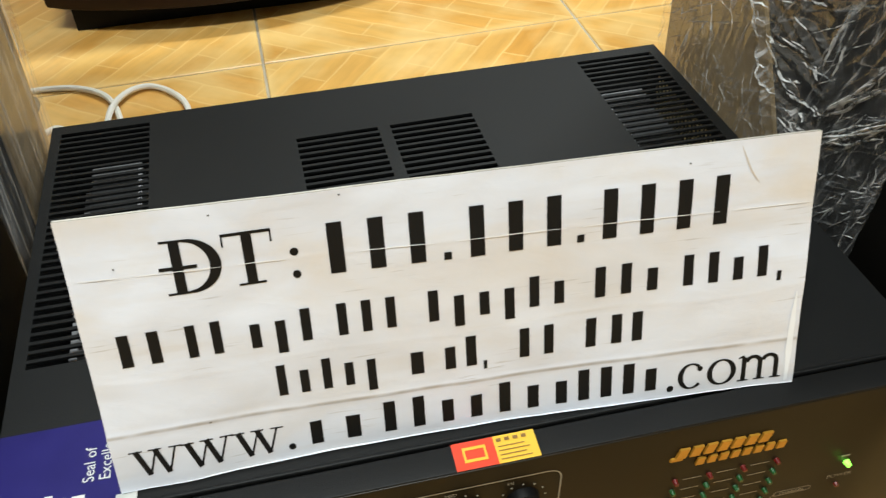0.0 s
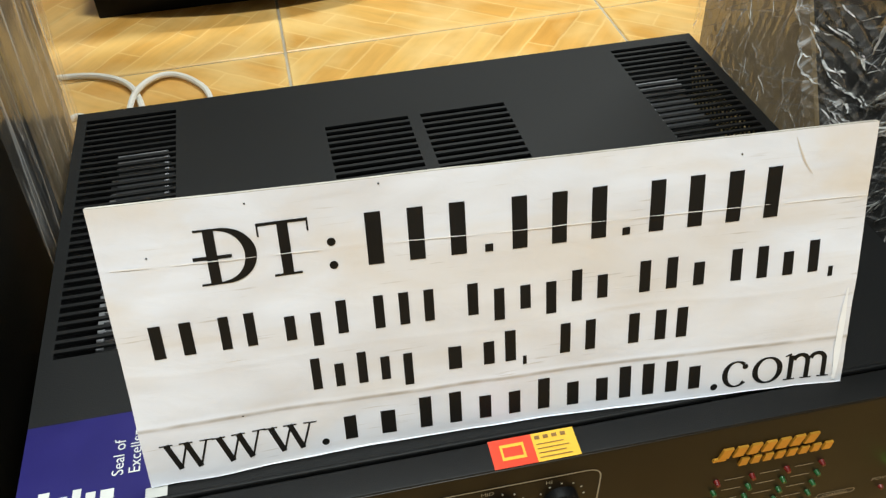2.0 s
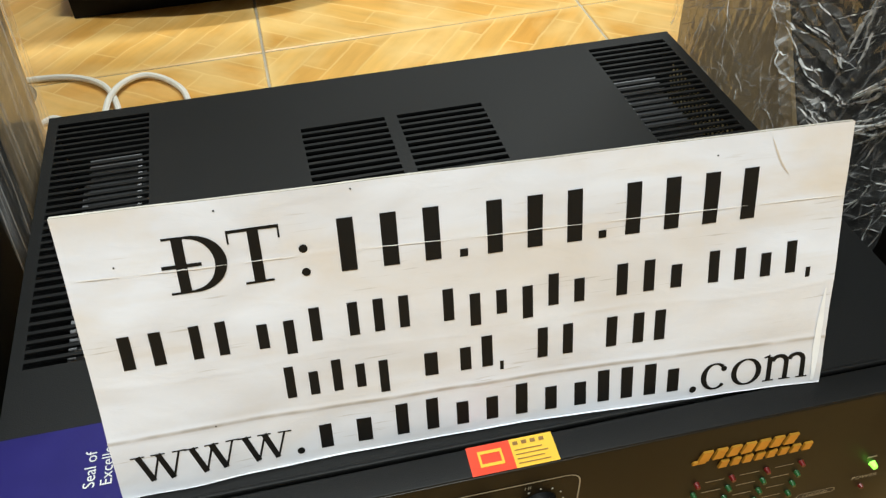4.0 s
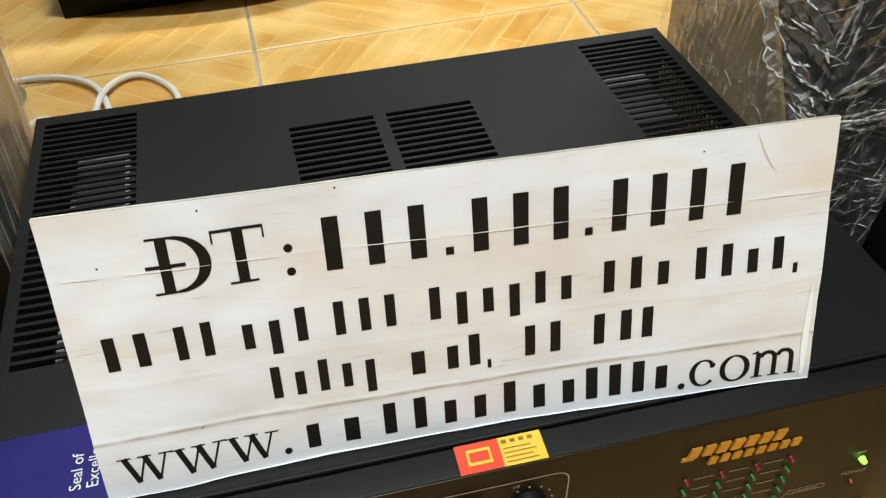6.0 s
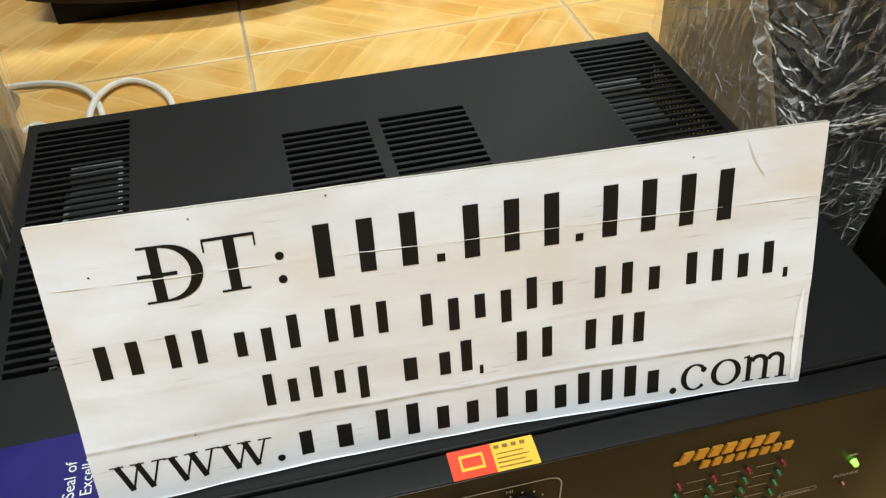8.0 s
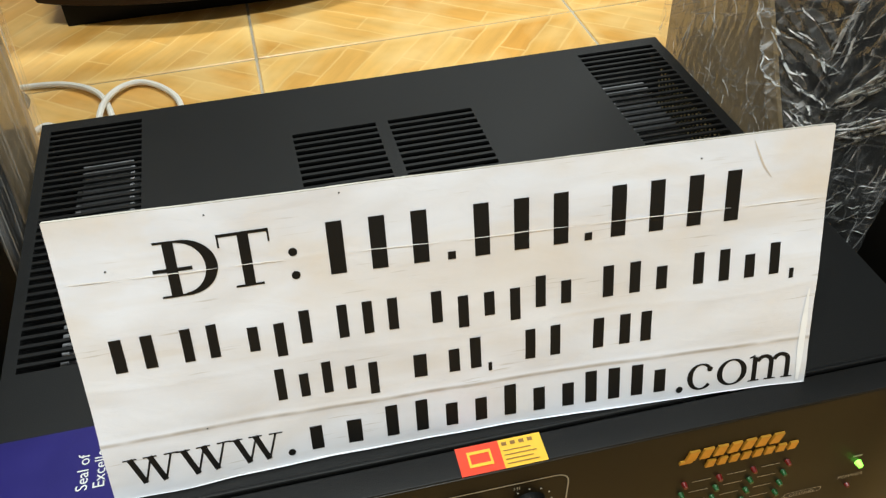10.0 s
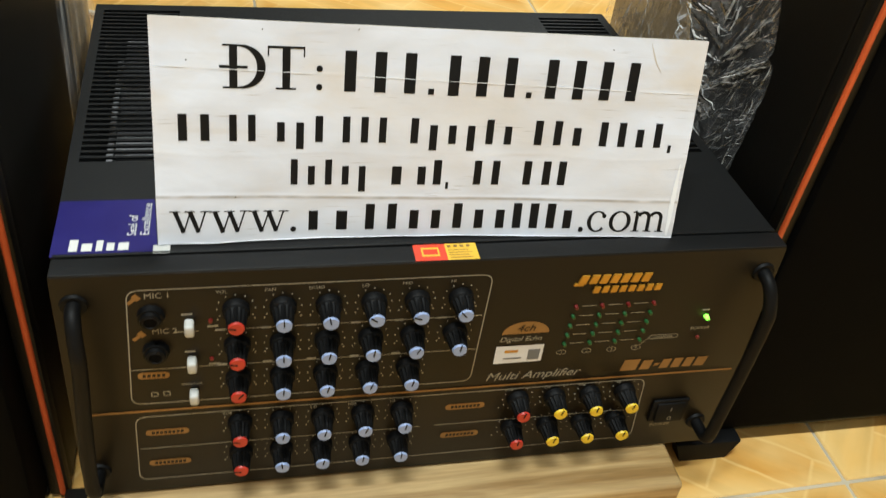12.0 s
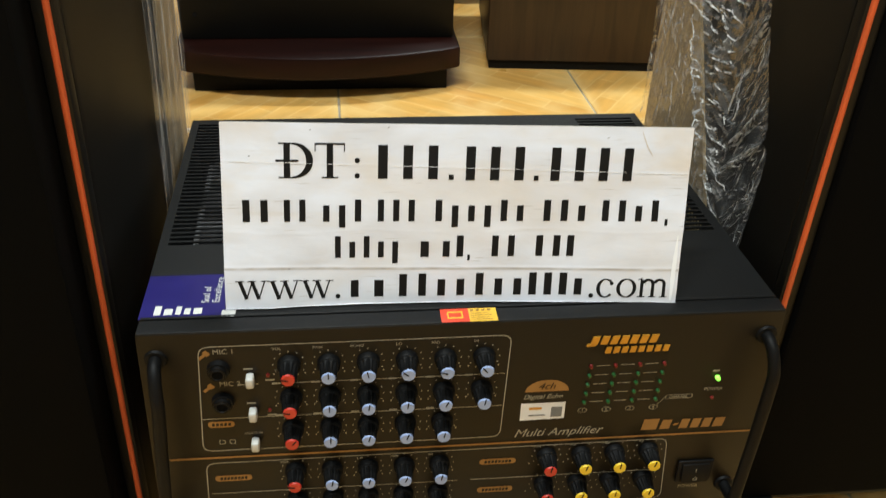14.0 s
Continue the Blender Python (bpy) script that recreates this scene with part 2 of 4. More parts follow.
def laminated_card():
    """White laminated card gone yellow in blots, dirtier towards its upper edge, with thin grey rubbed streaks. Laid out in metres along and up the card."""
    m = bpy.data.materials.new("stained_laminated_card")
    m.use_nodes = True
    n, links = m.node_tree.nodes, m.node_tree.links
    b = n["Principled BSDF"]
    co, cut = n.new("ShaderNodeTexCoord"), n.new("ShaderNodeSeparateXYZ")
    links.new(co.outputs["UV"], cut.inputs[0])

    def cloud(scale, detail, lo, hi, amount, warp=0.0):
        mp, tex, rng = n.new("ShaderNodeMapping"), n.new("ShaderNodeTexNoise"), n.new("ShaderNodeMapRange")
        mp.inputs["Scale"].default_value = scale
        mp.inputs["Location"].default_value = (hi * 7, lo * 3, 0)
        tex.inputs["Scale"].default_value, tex.inputs["Detail"].default_value, tex.inputs["Distortion"].default_value = 1, detail, warp
        for key, value in (("From Min", lo), ("From Max", hi), ("To Min", 0.0), ("To Max", amount)):
            rng.inputs[key].default_value = value
        links.new(co.outputs["UV"], mp.inputs["Vector"])
        links.new(mp.outputs["Vector"], tex.inputs["Vector"])
        links.new(tex.outputs["Fac"], rng.inputs["Value"])
        return rng.outputs["Result"]

    def calc(kind, a, c):
        node = n.new("ShaderNodeMath")
        node.operation = kind
        for k, value in enumerate((a, c)):
            if isinstance(value, (int, float)):
                node.inputs[k].default_value = value
            else:
                links.new(value, node.inputs[k])
        return node.outputs[0]

    def over(colour, factor, shade):
        mix = n.new("ShaderNodeMix")
        mix.data_type = "RGBA"
        mix.inputs["B"].default_value = (*shade, 1)
        links.new(factor, mix.inputs["Factor"])
        links.new(colour, mix.inputs["A"])
        return mix.outputs["Result"]

    base = n.new("ShaderNodeRGB")
    base.outputs[0].default_value = (0.715, 0.745, 0.825, 1)
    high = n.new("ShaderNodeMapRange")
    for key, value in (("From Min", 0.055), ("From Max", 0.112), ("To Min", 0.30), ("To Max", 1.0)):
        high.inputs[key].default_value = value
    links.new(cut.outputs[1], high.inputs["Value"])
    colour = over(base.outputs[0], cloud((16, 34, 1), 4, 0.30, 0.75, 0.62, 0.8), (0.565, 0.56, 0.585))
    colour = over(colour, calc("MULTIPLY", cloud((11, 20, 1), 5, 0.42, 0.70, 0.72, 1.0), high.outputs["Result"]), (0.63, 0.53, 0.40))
    colour = over(colour, calc("MULTIPLY", cloud((45, 900, 1), 2, 0.62, 0.70, 0.55), cloud((24, 60, 1), 2, 0.54, 0.64, 1.0)), (0.40, 0.37, 0.34))
    colour = over(colour, calc("MULTIPLY", cloud((6, 130, 1), 3, 0.52, 0.70, 0.30), cloud((14, 26, 1), 2, 0.42, 0.60, 1.0)), (0.55, 0.50, 0.45))
    fold = calc("ABSOLUTE", calc("ADD", calc("ADD", cut.outputs[1], calc("MULTIPLY", cut.outputs[0], 0.012)), -0.0276), 0)
    line = n.new("ShaderNodeMapRange")
    for key, value in (("From Min", 0.0003), ("From Max", 0.0012), ("To Min", 0.75), ("To Max", 0.0)):
        line.inputs[key].default_value = value
    links.new(fold, line.inputs["Value"])
    colour = over(colour, calc("MULTIPLY", line.outputs["Result"], cloud((40, 40, 1), 3, 0.3, 0.6, 1.0)), (0.30, 0.26, 0.22))
    links.new(colour, b.inputs["Base Color"])
    links.new(calc("ADD", cloud((20, 45, 1), 4, 0.3, 0.7, 0.25), 0.28), b.inputs["Roughness"])
    b.inputs["Coat Weight"].default_value, b.inputs["Coat Roughness"].default_value = 0.15, 0.2
    bp = n.new("ShaderNodeBump")
    bp.inputs["Strength"].default_value, bp.inputs["Distance"].default_value = 0.16, 0.0010
    links.new(cloud((45, 110, 1), 4, 0.2, 0.8, 1.0, 0.6), bp.inputs["Height"])
    links.new(bp.outputs["Normal"], b.inputs["Normal"])
    return m


LAMINATE = laminated_card()
CARD_EDGE = material("grubby_card_edge", (0.52, 0.49, 0.44), 0.6, second=(0.34, 0.31, 0.27), scale=60)
STAIN = material("tan_stain", (0.60, 0.53, 0.46), 0.5, spots=0.15, scale=90)
WORN = material("worn_white_crease", (0.84, 0.85, 0.87), 0.35, spots=0.1, scale=90)
PAPER = material("stained_white_card", (0.785, 0.815, 0.865), 0.38, second=(0.555, 0.55, 0.54), scale=8, stretch=(0.55, 1, 4.5), bump=0.08, bump_scale=120, coat=0.12)
INK = material("black_ink", (0.006, 0.006, 0.006), 0.55, spots=0.2, spec=0.2)
BLUE = material("blue_sticker", (0.011, 0.008, 0.095), 0.35, spots=0.15, scale=50)
STICK_RED = material("red_sticker", (0.75, 0.06, 0.025), 0.35, spots=0.1, scale=50)
STICK_YEL = material("yellow_sticker", (0.85, 0.50, 0.05), 0.35, spots=0.1, scale=50)
CABINET = material("dark_brown_vinyl", (0.0062, 0.0053, 0.0037), 0.5, spots=0.3, scale=9, bump=0.2, bump_scale=700, spec=0.26)
GRILLE = material("black_grille_cloth", (0.0014, 0.0014, 0.0012), 0.9, spots=0.3, scale=40, bump=0.5, bump_scale=1500, spec=0.08)
ORANGE = material("orange_piping", (0.62, 0.10, 0.025), 0.45, spots=0.15, scale=50)
LACQUER = material("near_black_lacquer", (0.0032, 0.003, 0.0025), 0.5, spots=0.3, scale=12, spec=0.2)
CARD = material("brown_cardboard", (0.42, 0.30, 0.15), 0.8, spots=0.3, scale=20, stretch=(1, 1, 5))
MAHOGANY = wood("dark_mahogany", (0.0100, 0.0020, 0.0012), (0.021, 0.0045, 0.0028), 0, 26, 0.42, 0.0)
MAHOGANY.node_tree.nodes["Principled BSDF"].inputs["Specular IOR Level"].default_value = 0.2
WALNUT = wood("walnut_veneer", (0.020, 0.0090, 0.0038), (0.042, 0.0205, 0.009), 2, 60, 0.45)
PINE = wood("pale_pine", (0.31, 0.175, 0.055), (0.60, 0.41, 0.18), 0, 85, 0.5)
FILM = film_plastic("stretch_film", 70, (1, 14, 170), 0.40)
FILM_FOLD = film_fold()
FILM_TIGHT = film_plastic("tight_stretch_film", 3, (1, 85, 4), 0.5, 0.06)
GROUT = material("pale_grout", (0.56, 0.49, 0.36), 0.85, second=(0.13, 0.12, 0.10), scale=5)
GLAZE = tile_glaze()
PLASTER = material("cream_plaster", (0.42, 0.41, 0.385), 0.85, spots=0.08, scale=3, bump=0.2, bump_scale=60)
CABLE = material("white_cable", (0.78, 0.76, 0.70), 0.45, spots=0.1, scale=40)
GREY = material("grey_plastic", (0.16, 0.17, 0.18), 0.5, spots=0.2)


# ---- building helpers ----
def box(x0, y0, z0, x1, y1, z1, bevel=0.0, seg=2, bm=None):
    tmp = bmesh.new()
    bmesh.ops.create_cube(tmp, size=1)
    for v in tmp.verts:
        v.co = Vector((x0 + (v.co.x + 0.5) * (x1 - x0), y0 + (v.co.y + 0.5) * (y1 - y0), z0 + (v.co.z + 0.5) * (z1 - z0)))
    if bevel:
        bmesh.ops.bevel(tmp, geom=tmp.edges[:], offset=bevel, segments=seg, affect="EDGES", profile=0.5)
    return merged(bm, tmp)


def merged(bm, tmp):
    """tmp's faces added to bm (or tmp itself)."""
    if bm is None:
        return tmp
    me = bpy.data.meshes.new("tmp")
    tmp.to_mesh(me)
    tmp.free()
    bm.from_mesh(me)
    bpy.data.meshes.remove(me)
    return bm


def rod(p, q, r0, r1=None, seg=20, bm=None):
    """A cylinder or cone from p to q."""
    p, q = Vector(p), Vector(q)
    tmp = bmesh.new()
    bmesh.ops.create_cone(tmp, cap_ends=True, segments=seg, radius1=r0, radius2=r0 if r1 is None else r1, depth=(q - p).length)
    turn = (q - p).to_track_quat("Z", "Y").to_matrix().to_4x4()
    bmesh.ops.transform(tmp, matrix=Matrix.Translation((p + q) / 2) @ turn, verts=tmp.verts)
    return merged(bm, tmp)


def tube(points, r, seg=10, bm=None):
    """A round tube along points."""
    pts = [Vector(p) for p in points]
    bm = bm or bmesh.new()
    rings = []
    side = None
    for i, p in enumerate(pts):
        d = (pts[min(i + 1, len(pts) - 1)] - pts[max(i - 1, 0)]).normalized()
        side = (side - d * side.dot(d)).normalized() if side else d.orthogonal().normalized()
        up = d.cross(side)
        rings.append([bm.verts.new(p + r * (math.cos(a) * side + math.sin(a) * up)) for a in (2 * math.pi * k / seg for k in range(seg))])
    for a, b in zip(rings, rings[1:]):
        for k in range(seg):
            bm.faces.new((a[k], a[(k + 1) % seg], b[(k + 1) % seg], b[k]))
    bm.faces.new(rings[0][::-1])
    bm.faces.new(rings[-1])
    return bm


def smooth_line(points, steps=8, closed=False):
    """A Catmull-Rom line through points."""
    p = [Vector(q) for q in points]
    n = len(p)
    out = []
    for i in range(n if closed else n - 1):
        a, b, c, d = ((p[(i + k) % n] if closed else p[min(max(i + k, 0), n - 1)]) for k in (-1, 0, 1, 2))
        for s in range(steps):
            t = s / steps
            out.append(0.5 * (2 * b + (c - a) * t + (2 * a - 5 * b + 4 * c - d) * t * t + (3 * b - a - 3 * c + d) * t ** 3))
    return out if closed else out + [p[-1]]


def holed(xs, ys, holes, z0, z1):
    """A flat plate over the cuts xs, ys with rectangular holes through it; z1 is the upper face."""
    bm = bmesh.new()
    xs, ys = sorted(set(xs)), sorted(set(ys))
    solid = {}
    for i in range(len(xs) - 1):
        for j in range(len(ys) - 1):
            cx, cy = (xs[i] + xs[i + 1]) / 2, (ys[j] + ys[j + 1]) / 2
            solid[i, j] = not any(a < cx < c and b < cy < d for a, b, c, d in holes)
    verts = {}

    def vert(i, j, z):
        if (i, j, z) not in verts:
            verts[i, j, z] = bm.verts.new((xs[i], ys[j], z))
        return verts[i, j, z]

    for (i, j), full in solid.items():
        if not full:
            continue
        bm.faces.new((vert(i, j, z1), vert(i + 1, j, z1), vert(i + 1, j + 1, z1), vert(i, j + 1, z1)))
        bm.faces.new((vert(i, j, z0), vert(i, j + 1, z0), vert(i + 1, j + 1, z0), vert(i + 1, j, z0)))
        for (di, dj), (a, b) in {(-1, 0): ((0, 1), (0, 0)), (1, 0): ((1, 0), (1, 1)), (0, -1): ((0, 0), (1, 0)), (0, 1): ((1, 1), (0, 1))}.items():
            if not solid.get((i + di, j + dj), False):
                pa, pb = (i + a[0], j + a[1]), (i + b[0], j + b[1])
                bm.faces.new((vert(*pa, z1), vert(*pa, z0), vert(*pb, z0), vert(*pb, z1)))
    return bm


def mesh_of(name, bm, mat, angle=35):
    bmesh.ops.recalc_face_normals(bm, faces=bm.faces[:])
    me = bpy.data.meshes.new(name)
    bm.to_mesh(me)
    bm.free()
    me.materials.append(mat)
    me.shade_smooth()
    me.set_sharp_from_angle(angle=radians(angle))
    return me


def part(name, bm, mat, parent=None, label="", at=None):
    """One mesh object, under a thing or a part if given. bm may be a ready mesh."""
    ob = new(name, bm if isinstance(bm, bpy.types.Mesh) else mesh_of(name, bm, mat))
    if parent:
        ob.parent = parent
        if parent.type == "EMPTY":
            ob.matrix_parent_inverse = parent.matrix_basis.inverted()
    if at is not None:
        ob.matrix_basis = at if isinstance(at, Matrix) else Matrix.Translation(at)
    if label:
        tagged(ob, label)
    return ob


def thing(name, base, label, category, group="", kind=""):
    ob = new(name)
    ob.empty_display_size = 0.05
    ob.matrix_basis = Matrix.Translation(base)
    return tagged(ob, label, category, group, kind)


def letters(body, size, align="LEFT", shear=0.0, squeeze=1.0):
    """The outline of a text in the xy plane as a bmesh, with capitals about 0.7 of size high."""
    cu = bpy.data.curves.new("text", "FONT")
    cu.body, cu.size, cu.align_x, cu.shear, cu.resolution_u = body, size, align, shear, 3
    ob = bpy.data.objects.new("text", cu)
    scene.collection.objects.link(ob)
    dg = bpy.context.evaluated_depsgraph_get()
    me = bpy.data.meshes.new_from_object(ob.evaluated_get(dg))
    bm = bmesh.new()
    bm.from_mesh(me)
    for v in bm.verts:
        v.co.x *= squeeze
    bpy.data.objects.remove(ob)
    bpy.data.curves.remove(cu)
    bpy.data.meshes.remove(me)
    return bm


def quad(u0, v0, u1, v1, lean=0.0, bm=None, nu=1, nv=1):
    """A flat bar in the xy plane; lean shifts its top to the right."""
    bm = bm or bmesh.new()
    g = [[bm.verts.new((u0 + (u1 - u0) * i / nu + lean * (j / nv), v0 + (v1 - v0) * j / nv, 0)) for i in range(nu + 1)] for j in range(nv + 1)]
    for j in range(nv):
        for i in range(nu):
            bm.faces.new((g[j][i], g[j][i + 1], g[j + 1][i + 1], g[j + 1][i]))
    return bm


def stroke(points, w, closed=False, bm=None):
    """A flat line of width w in the xy plane."""
    bm = bm or bmesh.new()
    p = [Vector((q[0], q[1], 0)) for q in points]
    n = len(p)
    pairs = []
    for i in range(n):
        a, b = (p[(i - 1) % n], p[(i + 1) % n]) if closed else (p[max(i - 1, 0)], p[min(i + 1, n - 1)])
        d = (b - a).normalized()
        side = Vector((-d.y, d.x, 0)) * w / 2
        pairs.append((bm.verts.new(p[i] + side), bm.verts.new(p[i] - side)))
    for i in range(n if closed else n - 1):
        a, b = pairs[i], pairs[(i + 1) % n]
        bm.faces.new((a[1], b[1], b[0], a[0]))
    return bm


def round_rect(x0, z0, x1, z1, r, skew=0.0):
    pts = []
    for cx, cz, a0 in ((x1 - r, z1 - r, 0), (x0 + r, z1 - r, 90), (x0 + r, z0 + r, 180), (x1 - r, z0 + r, 270)):
        for k in range(6):
            a = radians(a0 + 18 * k)
            pts.append((cx + r * math.cos(a), cz + r * math.sin(a)))
    return pts


def filled(pts):
    bm = bmesh.new()
    bm.faces.new([bm.verts.new((x, y, 0)) for x, y in pts])
    return bm


UPRIGHT = pose(0, 0, 0, 90)


def on_front(bm, lift=0.0004):
    """From the xy plane to the front of the amplifier."""
    bmesh.ops.transform(bm, matrix=Matrix.Translation((0, -lift, 0)) @ UPRIGHT, verts=bm.verts)
    return bm


def moved(bm, x, y, z=0.0, turn=0.0):
    bmesh.ops.transform(bm, matrix=pose(x, y, z, 0, 0, turn), verts=bm.verts)
    return bm


# ---- the room ----
TILE, JOINT = 0.4285, 0.0034
floor = part("floor", box(-3, -3, -0.06, 3, 3, -0.002), GROUT)
tagged(floor, "orange glazed ceramic floor tiles with pale grout joints", "floor", kind="structure")
R = 2.75
for name, b in (("wall_north", (-2.6, 2.6, -0.06, 2.6, 3.15, R)), ("wall_south", (-2.6, -3.15, -0.06, 2.6, -2.6, R)),
                ("wall_east", (2.6, -3.15, -0.06, 3.15, 3.15, R)), ("wall_west", (-3.15, -3.15, -0.06, -2.6, 3.15, R))):
    tagged(part(name, box(*b), PLASTER), "plain cream painted plaster wall of the room", "wall", kind="structure")
tagged(part("ceiling", box(-3.15, -3.15, R, 3.15, 3.15, R + 0.12), PLASTER), "plain cream painted ceiling of the room", "ceiling", kind="structure")
for lx, ly, lz in LAMPS:
    lamp = thing("ceiling_light", (lx, ly, R), "white tube light fitting fixed under the ceiling", "light", "tube lights under the ceiling")
    part("housing", box(lx - 0.6, ly - 0.06, lz + 0.03, lx + 0.6, ly + 0.06, R, 0.006), WHITE, lamp)
    part("tube", rod((lx - 0.57, ly, lz + 0.016), (lx + 0.57, ly, lz + 0.016), 0.013), WHITE, lamp, "white glass tube")

# ---- amplifier ----
TOP, BOTTOM, BACK = 0.238, 0.049, 0.331
amp = thing("amplifier", (0, 0.16, BOTTOM), "black steel amplifier with bronze-brown front and many knobs", "amplifier")


def skewed(bm):
    """The casing sits a little askew behind the front panel."""
    for v in bm.verts:
        v.co.x -= 0.033 * v.co.y
    return bm


holes = []
PITCH = 0.0064


def vents(x0, x1, y0, y1):
    n = int(round((y1 - y0) / PITCH))
    for k in range(n):
        yy = y0 + (k + 0.5) * (y1 - y0) / n
        holes.append((x0, yy - 0.0021, x1, yy + 0.0021))


vents(-0.209, -0.151, 0.106, 0.322)
vents(0.152, 0.208, 0.106, 0.322)
vents(-0.057, -0.003, 0.19, 0.276)
vents(0.005, 0.061, 0.19, 0.276)
xs = [-0.2155, 0.2155] + [h[0] for h in holes] + [h[2] for h in holes]
ys = [0.0165, BACK] + [h[1] for h in holes] + [h[3] for h in holes]
part("top_cover", skewed(holed(xs, ys, holes, TOP - 0.0016, TOP)), BLACK_STEEL, amp, "black steel top with rows of vent slots")
for side in (-1, 1):
    x = side * 0.2145
    part("side_cover", skewed(box(x - 0.0008, 0.0165, BOTTOM + 0.008, x + 0.0008, BACK, TOP - 0.0018)), BLACK_STEEL, amp)
part("back_panel", skewed(box(-0.2135, BACK - 0.002, BOTTOM + 0.008, 0.2135, BACK, TOP - 0.002)), BLACK_STEEL, amp)
part("base_plate", skewed(box(-0.2135, 0.0165, BOTTOM + 0.006, 0.2135, BACK - 0.002, BOTTOM + 0.0078)), INNER, amp)
for x0, n in ((-0.197, 26), (0.157, 26)):
    sink = part("heatsink", skewed(box(x0 - 0.004 if x0 < 0 else x0 + 0.001, 0.11, 0.09, x0 if x0 < 0 else x0 + 0.004, 0.30, 0.205)), FIN, amp, "grey finned heatsink under the vents")
    for k in range(n):
        y = 0.115 + k * 0.0073
        part("fin", skewed(box(x0 + 0.005, y, 0.10, x0 + 0.037, y + 0.0012, 0.222)), FIN, sink)
tabs = bmesh.new()
for x, k0, k1 in ((-0.1575, 7, 22), (0.1545, 9, 26)):
    for k in range(k0, k1):
        yy = 0.106 + (33 - k + 0.5) * 0.216 / 34
        box(x - 0.0013, yy - 0.0013, 0.2310, x + 0.0013, yy + 0.0013, 0.2335, bm=tabs)
tagged(part("terminal_tabs", skewed(tabs), PALE, amp, "row of pale metal tabs inside"), kind="stuff")
# gold studs in place of orange floor light shining through side holes
dots = bmesh.new()
for i in range(56):
    for j in range(14):
        yy, zz = 0.122 + i * 0.0031 + 0.00155 * (j % 2), 0.2335 - j * 0.0031
        rod((0.2037, yy, zz), (0.2030, yy, zz), 0.00078, seg=6, bm=dots)
tagged(part("side_hole_dots", skewed(dots), HOLE_GOLD, amp, "gold dots coloured as light through the side perforations"), kind="stuff")
trafo = box(-0.07, 0.12, 0.06, 0.075, 0.28, 0.19, 0.006)
part("transformer", skewed(trafo), INNER, amp)
part("wire_link", tube([(-0.196, 0.1805, 0.2340), (-0.180, 0.1813, 0.2345), (-0.1585, 0.1818, 0.2340)], 0.0006, 8), PALE, amp, "thin bright wire under the vents")

fp = box(-0.2155, 0.0, BOTTOM - 0.003, 0.2155, 0.0152, TOP, 0.0012)
for v in fp.verts:
    v.co.x *= 1 + 0.040 * (TOP - v.co.z) / 0.19
front = part("front_panel", fp, PANEL, amp, "bronze-brown front panel with cream printing")
part("front_cap", box(-0.2152, 0.0006, TOP - 0.0008, 0.2152, 0.0146, TOP + 0.0008, 0.0007, 3), BLACK_STEEL, amp)
part("seam_edge", box(-0.2152, 0.0166, TOP - 0.0012, 0.2150, 0.0186, TOP + 0.0007, 0.0006, 3), BLACK_STEEL, amp, "rounded front edge of the top cover")
for x in (-0.17, 0.155):
    for y in (0.05, 0.29):
        part("foot", rod((x, y, 0.0445), (x, y, BOTTOM + 0.007), 0.014, 0.016), RUBBER, amp)

# handles: a bowed bar standing off the panel
for x, xt, xb in ((-0.2050, -0.2040, -0.2120), (0.2055, 0.2075, 0.2045)):
    path = smooth_line([(x, 0, 0.2185), (x, -0.007, 0.2175), ((x + xt) / 2, -0.013, 0.2120), (xt, -0.018, 0.2010), (xt, -0.0198, 0.19), ((xt + xb) / 2, -0.021, 0.143), (xb, -0.021, 0.092),
                        (xb, -0.0205, 0.080), (xb, -0.017, 0.0735), (xb, -0.009, 0.0722), (xb, 0, 0.0722)], 4)
    handle = part("handle", tube(path, 0.0043, 14), RUBBER, amp, "black bar handle")
    for cx, z in ((x, 0.2185), (xb, 0.0722)):
        part("collar", rod((cx, -0.0002, z), (cx, -0.002, z), 0.0075, 0.0068), RUBBER, handle)

# knobs, built once and repeated
def fluted(profile, flutes, depth, seg=48):
    """A turned solid along -y with rounded flutes; profile rows are (y, radius, share of the fluting)."""
    bm = bmesh.new()
    rings = []
    for y, r, share in profile:
        ring = []
        for k in range(seg):
            a = 2 * math.pi * k / seg
            rr = r - depth * share * (0.5 + 0.5 * math.cos(flutes * a))
            ring.append(bm.verts.new((rr * math.cos(a), y, rr * math.sin(a))))
        rings.append(ring)
    for a, b in zip(rings, rings[1:]):
        for k in range(seg):
            bm.faces.new((a[k], a[(k + 1) % seg], b[(k + 1) % seg], b[k]))
    bm.faces.new(rings[-1])
    bm.faces.new(rings[0][::-1])
    return bm


kb = fluted([(0, 0.0077, 0), (-0.0040, 0.0076, 0), (-0.0047, 0.0071, 0), (-0.0050, 0.0066, 0.2), (-0.0058, 0.0064, 1), (-0.0148, 0.0054, 1), (-0.0158, 0.0050, 0.3)], 14, 0.0008)
KNOB = mesh_of("knob", kb, RUBBER)
CAPS = {m.name: mesh_of("cap", rod((0, -0.0157, 0), (0, -0.0172, 0), 0.0047, 0.0042, 20), m) for m in (RED, SKY, YELLOW)}
POINTER = mesh_of("pointer", box(-0.0004, -0.0175, 0.0, 0.0004, -0.0170, 0.0047), INK)
marks = bmesh.new()


